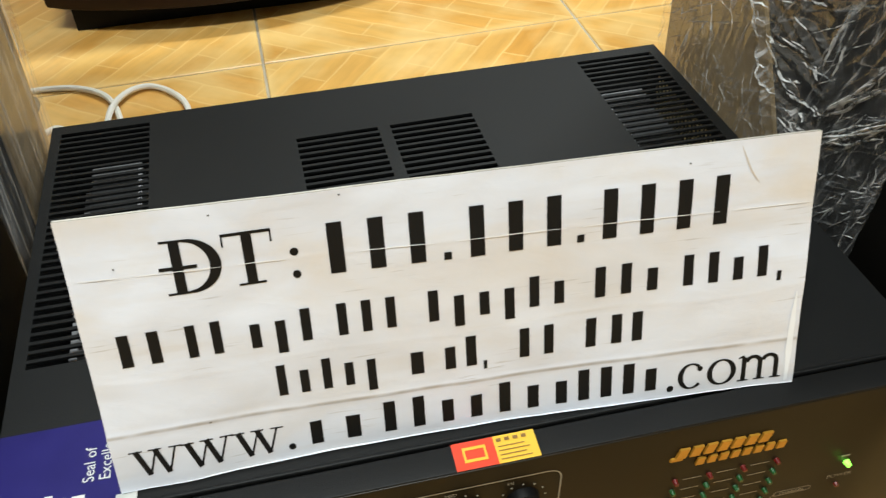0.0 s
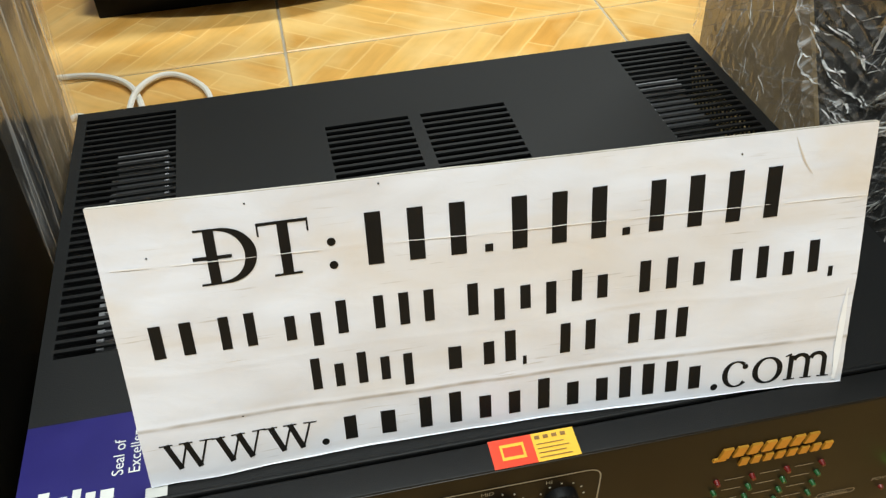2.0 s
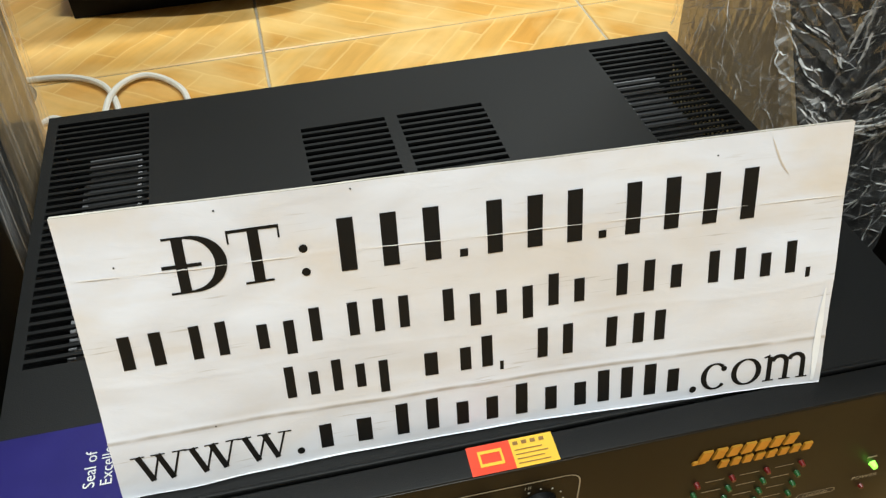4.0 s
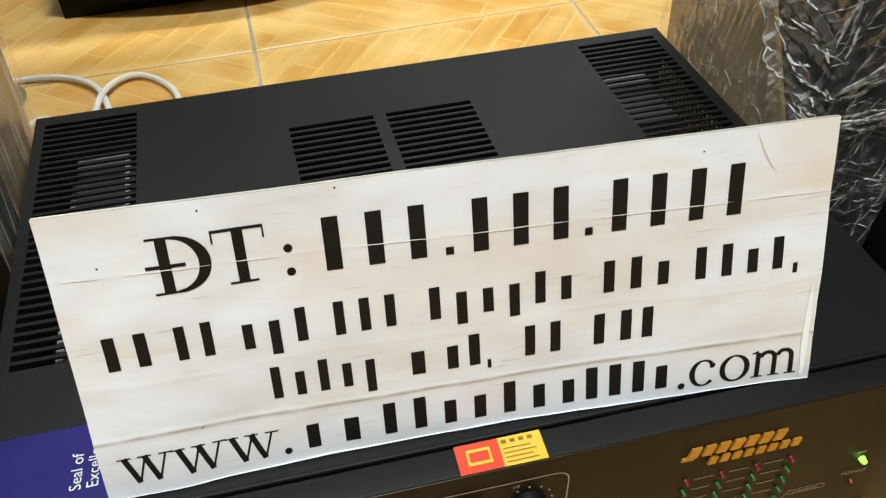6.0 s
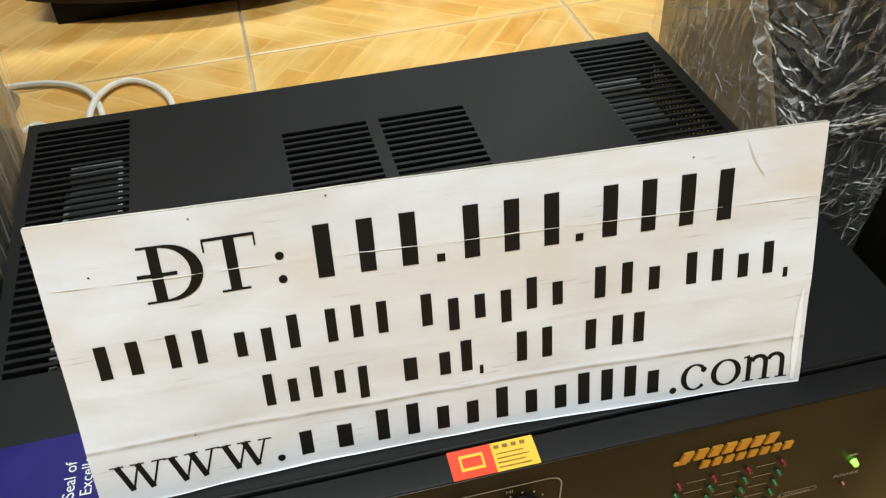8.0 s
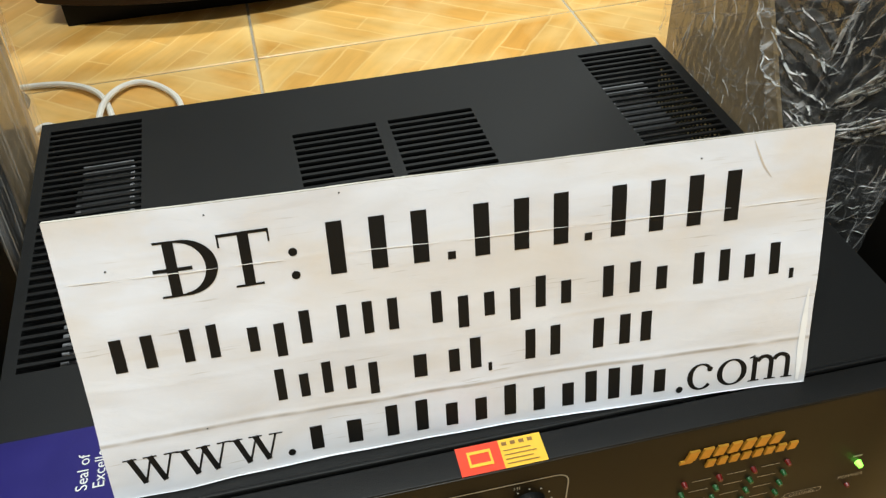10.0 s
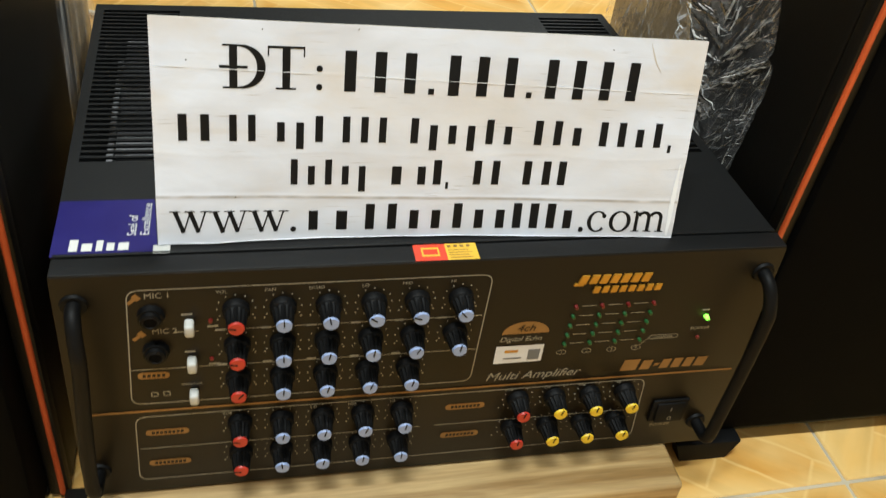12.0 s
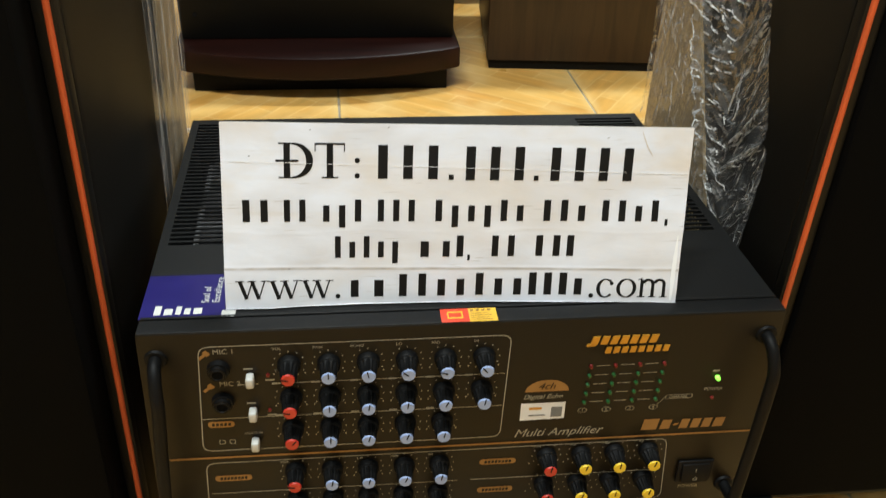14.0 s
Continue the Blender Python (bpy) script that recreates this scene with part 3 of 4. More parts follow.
def knob(x, z, mat, turn):
    ob = part("knob", KNOB, None, amp, at=(x, 0, z))
    part("cap", CAPS[mat.name], None, ob, mat.name.replace("_", " ") + " cap")
    part("pointer", POINTER, None, ob, at=pose(0, 0, 0, 0, turn, 0))
    for k in range(11):
        a = radians(-150 + 30 * k)
        rod((x + 0.0106 * math.sin(a), 0, z + 0.0106 * math.cos(a)), (x + 0.0106 * math.sin(a), -0.0003, z + 0.0106 * math.cos(a)), 0.00045, seg=6, bm=marks)


COLUMNS = [-0.1205, -0.0945, -0.0685, -0.0425, -0.0168, 0.0095]
ROWS = [(0.2098, 6, (-78, 0, -10, -50, -70, -40)), (0.1812, 6, (-80, 0, 10, 8, 25, 10)), (0.1526, 5, (40, 5, 15, 20, 12)), (0.1108, 5, (-75, 12, 15, 20, 10)), (0.0810, 5, (-82, -4, 12, 8, 4))]
for z, n, turns in ROWS:
    for k in range(n):
        knob(COLUMNS[k] - (0.211 - z) * 0.02, z, RED if k == 0 else SKY, turns[k])
for z in (0.1124, 0.0832):
    for k, x in enumerate((0.0608, 0.0868, 0.1122, 0.138)):
        knob(x, z, RED if k == 0 else YELLOW, (10, 15, 5, 12)[k])
tagged(part("scale_print", marks, CREAM, amp, "cream dots printed round the knobs"), kind="stuff")

# sockets and switches
for z in (0.208, 0.180):
    sock = rod((-0.1665, 0, z), (-0.1665, -0.004, z), 0.0076, 0.0070, 24)
    rod((-0.1665, -0.004, z), (-0.1665, -0.0065, z), 0.0058, 0.0054, 24, sock)
    socket = part("microphone_socket", sock, RUBBER, amp, "black round microphone socket")
    part("hole", rod((-0.1665, -0.0063, z), (-0.1665, -0.0067, z), 0.0036), GRILLE, socket, "black hole")
    ring = [(-0.1665 + 0.0040 * math.cos(a), -0.0066, z + 0.0040 * math.sin(a)) for a in np.linspace(0, 2 * math.pi, 25)]
    part("ring", tube(ring, 0.0005, 6), RUBBER, socket)
for x, z in ((-0.1465, 0.200), (-0.1472, 0.170), (-0.1480, 0.142)):
    part("push_switch", box(x - 0.0027, -0.0080, z - 0.0043, x + 0.0027, 0, z + 0.0043, 0.0016, 3), WHITE, amp, "white push switch")
for x, z in ((-0.1350, 0.2015), (-0.1362, 0.1705), (0.1775, 0.1625)):
    part("indicator", rod((x, 0, z), (x, -0.0018, z), 0.0014, 0.0010, 10), LED_RED, amp, "unlit red indicator")
rocker = part("power_switch", box(0.1640, -0.0022, 0.0775, 0.1915, 0, 0.0995, 0.0008), RUBBER, amp, "black rocker power switch")
rk = box(0.1672, -0.0045, 0.0800, 0.1883, -0.0015, 0.0970, 0.0006)
for v in rk.verts:
    v.co.y += 0.0010 * (v.co.z - 0.0885) / 0.0085 if v.co.y < -0.0035 else 0
part("rocker", rk, RUBBER, rocker)
sym = on_front(stroke([(0.1778 + 0.0015 * math.cos(a), 0.0838 + 0.0015 * math.sin(a)) for a in np.linspace(0, 2 * math.pi, 16, endpoint=False)], 0.0005, True), 0.0054)
part("switch_mark", sym, CREAM, rocker)
part("switch_mark", on_front(quad(0.1775, 0.0905, 0.1781, 0.0940), 0.0046), CREAM, rocker)

# level lamps: four columns of one red and four green
for i in range(4):
    for j in range(5):
        x, z = 0.0845 + 0.01735 * i - 0.0003 * j, 0.1970 - 0.00825 * j
        part("level_lamp", rod((x, 0, z), (x, -0.0028, z), 0.0014, 0.0010, 10), LED_RED if j == 0 else LED_GREEN, amp, "unlit red lamp" if j == 0 else "unlit green lamp")
rays = bmesh.new()
for j in range(5):
    for i in range(3):
        x, z = 0.0845 + 0.01735 * i - 0.0003 * j, 0.1970 - 0.00825 * j
        quad(x + 0.004, z - 0.00025, x + 0.0135, z + 0.00025, bm=rays)
for i in range(4):
    stroke([(0.083 + 0.01735 * i + 0.0032 * math.cos(a), 0.156 + 0.0021 * math.sin(a)) for a in np.linspace(0, 5.9, 16)], 0.0004, True, rays)
    merged(rays, moved(letters("1234"[i], 0.0036, "CENTER"), 0.083 + 0.01735 * i, 0.1548))
stroke([(0.1372, 0.1578), (0.1415, 0.1638), (0.1425, 0.165)], 0.0004, bm=rays)
stroke(round_rect(0.1425, 0.1633, 0.1625, 0.1668, 0.0017), 0.0004, True, rays)
part("lamp_scale", on_front(rays), CREAM, amp)
part("channel_word", on_front(moved(letters("CHANNEL", 0.0030, "CENTER"), 0.1522, 0.1640), 0.0006), CREAM, amp)
part("power_lamp", rod((0.178, 0, 0.1815), (0.178, -0.003, 0.1815), 0.0018, 0.0013, 12), LED_ON, amp, "lit green power lamp")

# printed frames, lines and words


def corner_frame(corners, r):
    """Rounded outline through four corners, clockwise from the lower left."""
    pts = []
    p = [Vector(c) for c in corners]
    for k in range(4):
        a, b, c = p[k - 1], p[k], p[(k + 1) % 4]
        u, w = b + (a - b).normalized() * r, b + (c - b).normalized() * r
        for t in (0, 0.2, 0.4, 0.6, 0.8, 1):
            pts.append(tuple((1 - t) ** 2 * u + 2 * t * (1 - t) * b + t * t * w))
    return pts


part("printed_frame", on_front(stroke(corner_frame([(-0.1850, 0.1345), (-0.1775, 0.2270), (0.0272, 0.2270), (0.0245, 0.1345)], 0.007), 0.0007, True)), CREAM, amp, "cream frame line")
part("printed_frame", on_front(stroke(corner_frame([(-0.1885, 0.0595), (-0.1845, 0.1222), (0.1510, 0.1236), (0.1560, 0.0600)], 0.007), 0.0007, True)), CREAM, amp, "cream frame line")
for x0, x1, z in ((-0.130, 0.0245, 0.194), (-0.182, 0.0245, 0.1645), (-0.1845, -0.005, 0.0915), (0.005, 0.145, 0.0915), (-0.155, -0.142, 0.194)):
    part("printed_line", on_front(quad(x0, z - 0.0003, x1, z + 0.0003)), CREAM, amp)
part("printed_band", on_front(quad(-0.209, 0.1268, 0.2150, 0.1285), 0.0005), BAND, amp, "bronze line across the panel")
for k, (x, z, w) in enumerate(((-0.170, 0.159, 0.018), (-0.167, 0.1065, 0.026), (-0.168, 0.076, 0.026), (0.0245, 0.109, 0.027), (0.024, 0.0795, 0.027))):
    pill = part("printed_label", on_front(filled(round_rect(x - w / 2, z - 0.0028, x + w / 2, z + 0.0028, 0.0026)), 0.0003), BAND, amp, "bronze printed label")
    word = bmesh.new()
    for c in range(int(w / 0.0032)):
        xc = x - w * 0.38 + (c + 0.5) * w * 0.76 / int(w / 0.0032)
        quad(xc - 0.0009, z - 0.0013, xc + 0.0009, z + 0.0013, 0.0003, word)
    part("word_bar", on_front(word, 0.0005), PANEL, pill)
for z in (0.221, 0.193):
    mic = stroke([(-0.178, z - 0.004), (-0.1735, z)], 0.0022)
    stroke([(-0.1742, z - 0.0005), (-0.1716, z + 0.0016)], 0.0044, bm=mic)
    part("printed_microphone", on_front(mic, 0.0003), BAND, amp)
words = [("MIC 1", 0.0056, -0.1690, 0.2207), ("MIC 2", 0.0056, -0.1675, 0.1934), ("VOL", 0.0033, -0.1310, 0.2222), ("PAN", 0.0033, -0.1045, 0.2222),
         ("ECHO", 0.0033, -0.0800, 0.2222), ("LO", 0.0033, -0.0500, 0.2222), ("MID", 0.0033, -0.0265, 0.2222), ("HI", 0.0033, 0.0020, 0.2222),
         ("VOL", 0.0033, -0.1330, 0.1190), ("LO", 0.0033, -0.0785, 0.1190), ("MID", 0.0033, -0.0545, 0.1190), ("HI", 0.0033, -0.0270, 0.1190),
         ("VOL", 0.0033, 0.0500, 0.1212), ("LO", 0.0033, 0.0780, 0.1212), ("MID", 0.0033, 0.1020, 0.1212), ("HI", 0.0033, 0.1300, 0.1212), ("SELECTOR", 0.0026, -0.1550, 0.1490),
         ("POWER", 0.0040, 0.1700, 0.1695), ("POWER", 0.0046, 0.1680, 0.0698)]
for text, size, x, z in words:
    part("printed_word", on_front(moved(letters(text, size), x, z)), CREAM, amp)
part("printed_word", on_front(moved(letters("Multi Amplifier", 0.0105, shear=0.35, squeeze=1.02), 0.0345, 0.1330)), CREAM, amp, "cream words printed in slanting script")
part("printed_word", on_front(moved(letters("Digital Echo", 0.0058, shear=0.3), 0.0390, 0.1690)), CREAM, amp)
arch = filled([(0.0555 + 0.0155 * math.cos(a), 0.1755 + 0.0106 * math.sin(a)) for a in np.linspace(0, math.pi, 18)])
arch = part("printed_badge", on_front(arch, 0.0003), BAND, amp, "bronze half-round badge")
part("badge_word", on_front(moved(letters("4ch", 0.0085, "CENTER", shear=0.3), 0.0550, 0.1778), 0.0006), PANEL, arch)
small = bmesh.new()
for x, z, w in ((-0.1475, 0.2075, 0.006), (-0.148, 0.1775, 0.006), (-0.134, 0.1972, 0.006), (-0.135, 0.1662, 0.006), (0.176, 0.1877, 0.005)):
    quad(x - w / 2, z - 0.0007, x + w / 2, z + 0.0007, bm=small)
for x in (-0.171, -0.164):
    stroke(round_rect(x - 0.0018, 0.1408, x + 0.0018, 0.1442, 0.0005), 0.0005, True, small)
for z in (0.194, 0.1655):
    for x in COLUMNS[:5 if z < 0.17 else 6]:
        quad(x - 0.0125, z - 0.0008, x - 0.0070, z + 0.0006, bm=small)
for z, columns in ((0.2020, COLUMNS), (0.1740, COLUMNS), (0.1455, COLUMNS[:5]), (0.1030, COLUMNS[:5]), (0.0735, COLUMNS[:5]), (0.1050, (0.0608, 0.0868, 0.1122, 0.138)), (0.0755, (0.0608, 0.0868, 0.1122, 0.138))):
    for x in columns:
        for off in (-0.0108, 0.0098):
            quad(x + off - (0.211 - z) * 0.02, z - 0.0006, x + off + 0.0009 - (0.211 - z) * 0.02, z + 0.0006, bm=small)
tagged(part("small_print", on_front(small), CREAM, amp), kind="stuff")

# raised emblem and model mark as plain shapes
def raised(bm, height):
    ext = bmesh.ops.extrude_face_region(bm, geom=bm.faces[:])
    for v in [g for g in ext["geom"] if isinstance(g, bmesh.types.BMVert)]:
        v.co.z += height
    return bm


emblem = part("emblem", on_front(raised(quad(0.0790, 0.2150, 0.0850, 0.2166, 0.0005), 0.0012), 0.0002), GOLD, amp, "raised gold emblem of plain shapes")
for k in range(7):
    part("emblem_piece", on_front(raised(quad(0.0815 + k * 0.0068, 0.2163, 0.0863 + k * 0.0068, 0.2228, 0.0017), 0.0012), 0.0002), GOLD, emblem)
for k in range(8):
    part("emblem_piece", on_front(raised(quad(0.0925 + k * 0.0058, 0.2085, 0.0964 + k * 0.0058, 0.2133, 0.0008), 0.0012), 0.0002), GOLD, emblem)
model = bmesh.new()
for k, (w, h) in enumerate(((0.0135, 0.0105), (0.0085, 0.009), (0.004, 0.0025), (0.0075, 0.009), (0.0075, 0.009), (0.0075, 0.009), (0.009, 0.009))):
    x = (0.1290, 0.1430, 0.1525, 0.1575, 0.1660, 0.1745, 0.1830)[k]
    zb = 0.1335 + (0.003 if k == 2 else 0)
    quad(x, zb, x + w * 0.86, zb + h, 0.0016, model)
tagged(part("model_mark", on_front(model), BAND, amp, "bronze slanting mark"), kind="stuff")
label = part("paper_label", on_front(filled([(0.0380, 0.1490), (0.0700, 0.1495), (0.0700, 0.1650), (0.0380, 0.1650)]), 0.0005), PAPER, amp, "small white paper label")
part("label_print", on_front(quad(0.0600, 0.1515, 0.0680, 0.1610), 0.0007), GREY, label)
part("label_print", on_front(quad(0.0440, 0.1590, 0.0530, 0.1612), 0.0007), GOLD, label)
part("label_print", on_front(quad(0.0440, 0.1530, 0.0560, 0.1542), 0.0007), GREY, label)

# stickers on the top
top_z = TOP + 0.0003
st = part("blue_sticker", moved(filled([(-0.2165, 0.0165), (-0.1610, 0.0185), (-0.1655, 0.0665), (-0.2175, 0.0665)]), 0, 0, top_z), BLUE, amp, "deep blue certificate sticker")
lg = bmesh.new()
for x, w, h in ((-0.2115, 0.0045, 0.0100), (-0.2050, 0.0055, 0.0065), (-0.1975, 0.0035, 0.0090), (-0.1920, 0.0040, 0.0065), (-0.1860, 0.0055, 0.0065)):
    quad(x, 0.0203, x + w, 0.0203 + h, bm=lg)
part("sticker_mark", moved(lg, 0.004, 0, top_z + 0.0003), WHITE, st, "white plain mark")
part("sticker_word", moved(letters("Seal of", 0.0070), -0.1735, 0.0325, top_z + 0.0003, 90), WHITE, st)
part("sticker_word", moved(letters("Excellence", 0.0070), -0.1665, 0.0325, top_z + 0.0003, 90), WHITE, st)
part("sticker_tail", moved(quad(-0.1635, 0.0165, -0.1545, 0.0235), 0, 0, top_z + 0.0002), WHITE, amp, "white end of the sticker")
qz = TOP + 0.0010
qs = part("quality_sticker", moved(quad(-0.0200, 0.0004, -0.0012, 0.0148), 0, 0, qz), STICK_RED, amp, "red and yellow quality sticker")
part("sticker_half", moved(quad(-0.0012, 0.0004, 0.0175, 0.0148), 0, 0, qz), STICK_YEL, qs, "yellow half")
part("sticker_frame", moved(stroke([(-0.0152, 0.0045), (-0.0152, 0.0108), (-0.0058, 0.0108), (-0.0058, 0.0045)], 0.0018, True), 0, 0, qz + 0.0003), STICK_YEL, qs)
sb = bmesh.new()
for k in range(4):
    quad(0.0000 + k * 0.0038, 0.0114, 0.0022 + k * 0.0038, 0.0132, bm=sb)
for k in range(4):
    quad(0.0000, 0.0020 + k * 0.0022, 0.0140 - 0.002 * (k % 2), 0.0025 + k * 0.0022, bm=sb)
part("sticker_print", moved(sb, 0, 0, qz + 0.0003), BAND, qs)

# ---- leaning card sign on the amplifier ----
BL, BR, TL, TR = Vector((-0.161, 0.023, TOP)), Vector((0.141, 0.012, TOP)), Vector((-0.157, 0.062, 0.3562)), Vector((0.147, 0.050, 0.3517))
SW, SH = 0.304, 0.119
OUT = (BR - BL).cross(TL - BL).normalized()


def on_sign(u, v, lift=0.0):
    """A place on the front of the sign, u metres along and v metres up, with its bow and creases."""
    a, b = u / SW, v / SH
    p = BL.lerp(BR, a).lerp(TL.lerp(TR, a), b)
    bow = -0.0055 * math.sin(math.pi * a) * (1 - b) ** 1.5
    crease = 0.0003 * max(0, 1 - abs(v - 0.0280 + 0.012 * u) / 0.0016) + 0.00012 * max(0, 1 - abs(v - 0.0955 + 0.022 * u) / 0.0011)
    crease += 0.0001 * max(0, 1 - abs(v - 0.052 - 0.01 * noise.noise(Vector((a * 3, 0, 1)))) / 0.0012)
    wave = 0.0014 * noise.noise(Vector((u * 16, v * 22, 3))) + 0.0005 * noise.noise(Vector((u * 50, v * 60, 9)))
    sag = -0.0022 * math.sin(math.pi * a) * (1 - b) ** 2
    p = p + OUT * (lift + bow + crease + wave)
    p.z = max(p.z + max(sag, 0), TOP + 0.0012)
    return p


def card(nu, nv, thick):
    bm = bmesh.new()
    faces = []
    for lift in (-0.0005, -thick):
        faces.append([[bm.verts.new(on_sign(SW * i / nu, SH * j / nv, lift)) for i in range(nu + 1)] for j in range(nv + 1)])
    f, k = faces
    for j in range(nv):
        for i in range(nu):
            bm.faces.new((f[j][i], f[j][i + 1], f[j + 1][i + 1], f[j + 1][i]))
            bm.faces.new((k[j][i], k[j + 1][i], k[j + 1][i + 1], k[j][i + 1]))
    ring = [(0, i) for i in range(nu)] + [(j, nu) for j in range(nv)] + [(nv, i) for i in range(nu, 0, -1)] + [(j, 0) for j in range(nv, 0, -1)]
    for (a, b), (c, d) in zip(ring, ring[1:] + ring[:1]):
        bm.faces.new((f[a][b], k[a][b], k[c][d], f[c][d]))
    return bm


def card_face(nu, nv):
    """The front of the card, laid out in metres for its stains."""
    bm = bmesh.new()
    lay = bm.loops.layers.uv.new("card")
    at = {}
    g = [[bm.verts.new(on_sign(SW * i / nu, SH * j / nv, 0.0002)) for i in range(nu + 1)] for j in range(nv + 1)]
    for j in range(nv + 1):
        for i in range(nu + 1):
            at[g[j][i]] = (SW * i / nu, SH * j / nv)
    for j in range(nv):
        for i in range(nu):
            for loop in bm.faces.new((g[j][i], g[j][i + 1], g[j + 1][i + 1], g[j + 1][i])).loops:
                loop[lay].uv = at[loop.vert]
    return bm


sign = thing("card_sign", (-0.01, 0.03, TOP), "creased white card sign with black print leaning back on the amplifier", "sign")
core = part("card", card(60, 60, 0.0022), CARD_EDGE, sign, "grubby card core")
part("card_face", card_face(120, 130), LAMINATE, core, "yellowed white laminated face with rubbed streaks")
part("prop", box(-0.03, 0.0655, TOP + 0.001, 0.02, 0.0685, 0.325, 0.0008), PAPER, sign, "hidden card prop behind")


def print_on_sign(name, bm, text="", mat=None, lift=0.00042):
    """Cuts long edges of the flat print, then lays it on the card."""
    for step in range(2):
        long_edges = [e for e in bm.edges if e.calc_length() > 0.007]
        if long_edges:
            bmesh.ops.subdivide_edges(bm, edges=long_edges, cuts=2)
    bmesh.ops.triangulate(bm, faces=bm.faces[:])
    for v in bm.verts:
        v.co = on_sign(v.co.x, v.co.y, lift)
    part(name, bm, mat or INK, sign, text)



def pen(points, widths, bm):
    """A flat stroke whose width changes from point to point."""
    p = [Vector((q[0], q[1], 0)) for q in points]
    pairs = []
    for i, q in enumerate(p):
        d = (p[min(i + 1, len(p) - 1)] - p[max(i - 1, 0)]).normalized()
        side = Vector((-d.y, d.x, 0)) * widths[i] / 2
        pairs.append((bm.verts.new(q + side), bm.verts.new(q - side)))
    for a, b in zip(pairs, pairs[1:]):
        bm.faces.new((a[1], b[1], b[0], a[0]))
    return bm


def oval(cx, cy, rx, ry, thick, thin, a0, a1, bm, n=28):
    """A bowl of a serif letter: thick at its sides, thin above and below, from angle a0 to a1."""
    turn = [radians(a0 + (a1 - a0) * k / n) for k in range(n + 1)]
    return pen([(cx + (rx - thick / 2) * math.cos(a), cy + (ry - thin / 2) * math.sin(a)) for a in turn],
               [thin + (thick - thin) * abs(math.cos(a)) ** 1.5 for a in turn], bm)


def serif(x, y, w, h, bm):
    return quad(x - w / 2, y, x + w / 2, y + h, bm=bm)


def letter_w(x, y, w, h):
    bm = bmesh.new()
    for k in (0, 1):
        a = x + w * (0.13 + 0.36 * k)
        pen([(a, y + h), (a + w * 0.20, y)], [h * 0.20] * 2, bm)
        pen([(a + w * 0.20, y), (a + w * 0.38, y + h)], [h * 0.07] * 2, bm)
    for sx in (0.13, 0.49, 0.87):
        serif(x + w * sx, y + h * 0.955, w * 0.25, h * 0.05, bm)
    return bm


def letter_m(x, y, w, h):
    bm = bmesh.new()
    t = h * 0.17
    for k, sx in enumerate((0.13, 0.50, 0.87)):
        cx = x + w * sx
        quad(cx - t / 2, y, cx + t / 2, y + h * (0.95 if k == 0 else 0.74), bm=bm)
        serif(cx, y, w * 0.25, h * 0.05, bm)
        if k:
            oval(cx - w * 0.37 / 2 + t / 4, y + h * 0.70, w * 0.37 / 2 + t / 4, h * 0.30, t, h * 0.13, 0, 165, bm, 14)
    pen([(x, y + h * 0.93), (x + w * 0.13, y + h)], [h * 0.05, h * 0.08], bm)
    return bm


def letter_c(x, y, w, h):
    bm = oval(x + w * 0.52, y + h / 2, w * 0.52, h / 2, h * 0.19, h * 0.06, 48, 318, bmesh.new())
    return merged(bm, disc(x + w * 0.84, y + h * 0.76, h * 0.10))


def letter_o(x, y, w, h):
    return oval(x + w / 2, y + h / 2, w / 2, h / 2, h * 0.19, h * 0.06, 0, 360, bmesh.new(), 36)


def disc(x, y, r, n=14):
    return filled([(x + r * math.cos(2 * math.pi * k / n), y + r * math.sin(2 * math.pi * k / n)) for k in range(n)])


# the two letters and the colon that open the first line, drawn with serifs
d0, d1 = 0.0850, 0.1070
bm = quad(0.0396, d0 + 0.0006, 0.0437, d1 - 0.0006)
quad(0.0362, d0, 0.0474, d0 + 0.0009, bm=bm)
quad(0.0362, d1 - 0.0009, 0.0474, d1, bm=bm)
quad(0.0345, 0.0952, 0.0490, 0.0966, bm=bm)
oval(0.0450, 0.0960, 0.0132, 0.0110, 0.0044, 0.0011, -90, 90, bm)
print_on_sign("letter", bm)
bm = quad(0.0668, d0 + 0.0006, 0.0709, d1)
quad(0.0635, d0, 0.0741, d0 + 0.0009, bm=bm)
quad(0.0592, d1 - 0.0012, 0.0784, d1, bm=bm)
for x in (0.0592, 0.0777):
    quad(x, d1 - 0.0052, x + 0.0007, d1, bm=bm)
print_on_sign("letter", bm)
for v in (0.0866, 0.0962):
    print_on_sign("colon_dot", disc(0.0862, v, 0.0017))


def bars(u0, u1, shape, v0, v1, fill=0.40):
    """A run of plain upright bars where writing stands: shape gives each one's height, T tall, x low, p hanging below the line."""
    low = v0 + (v1 - v0) * 0.74
    width = {"i": 0.6, "m": 1.5}
    total = sum(width.get(c, 1) for c in shape)
    u = u0
    for c in shape:
        step = (u1 - u0) / total * width.get(c, 1)
        base = v0 - (v1 - v0) * 0.28 if c == "p" else v0
        top = v1 if c in "Ti" else low
        w = (u1 - u0) / total * fill * (1.2 if c == "m" else 1.0)
        print_on_sign("writing_bar", quad(u + step / 2 - w / 2, base, u + step / 2 + w / 2, top, nu=1, nv=3))
        u += step


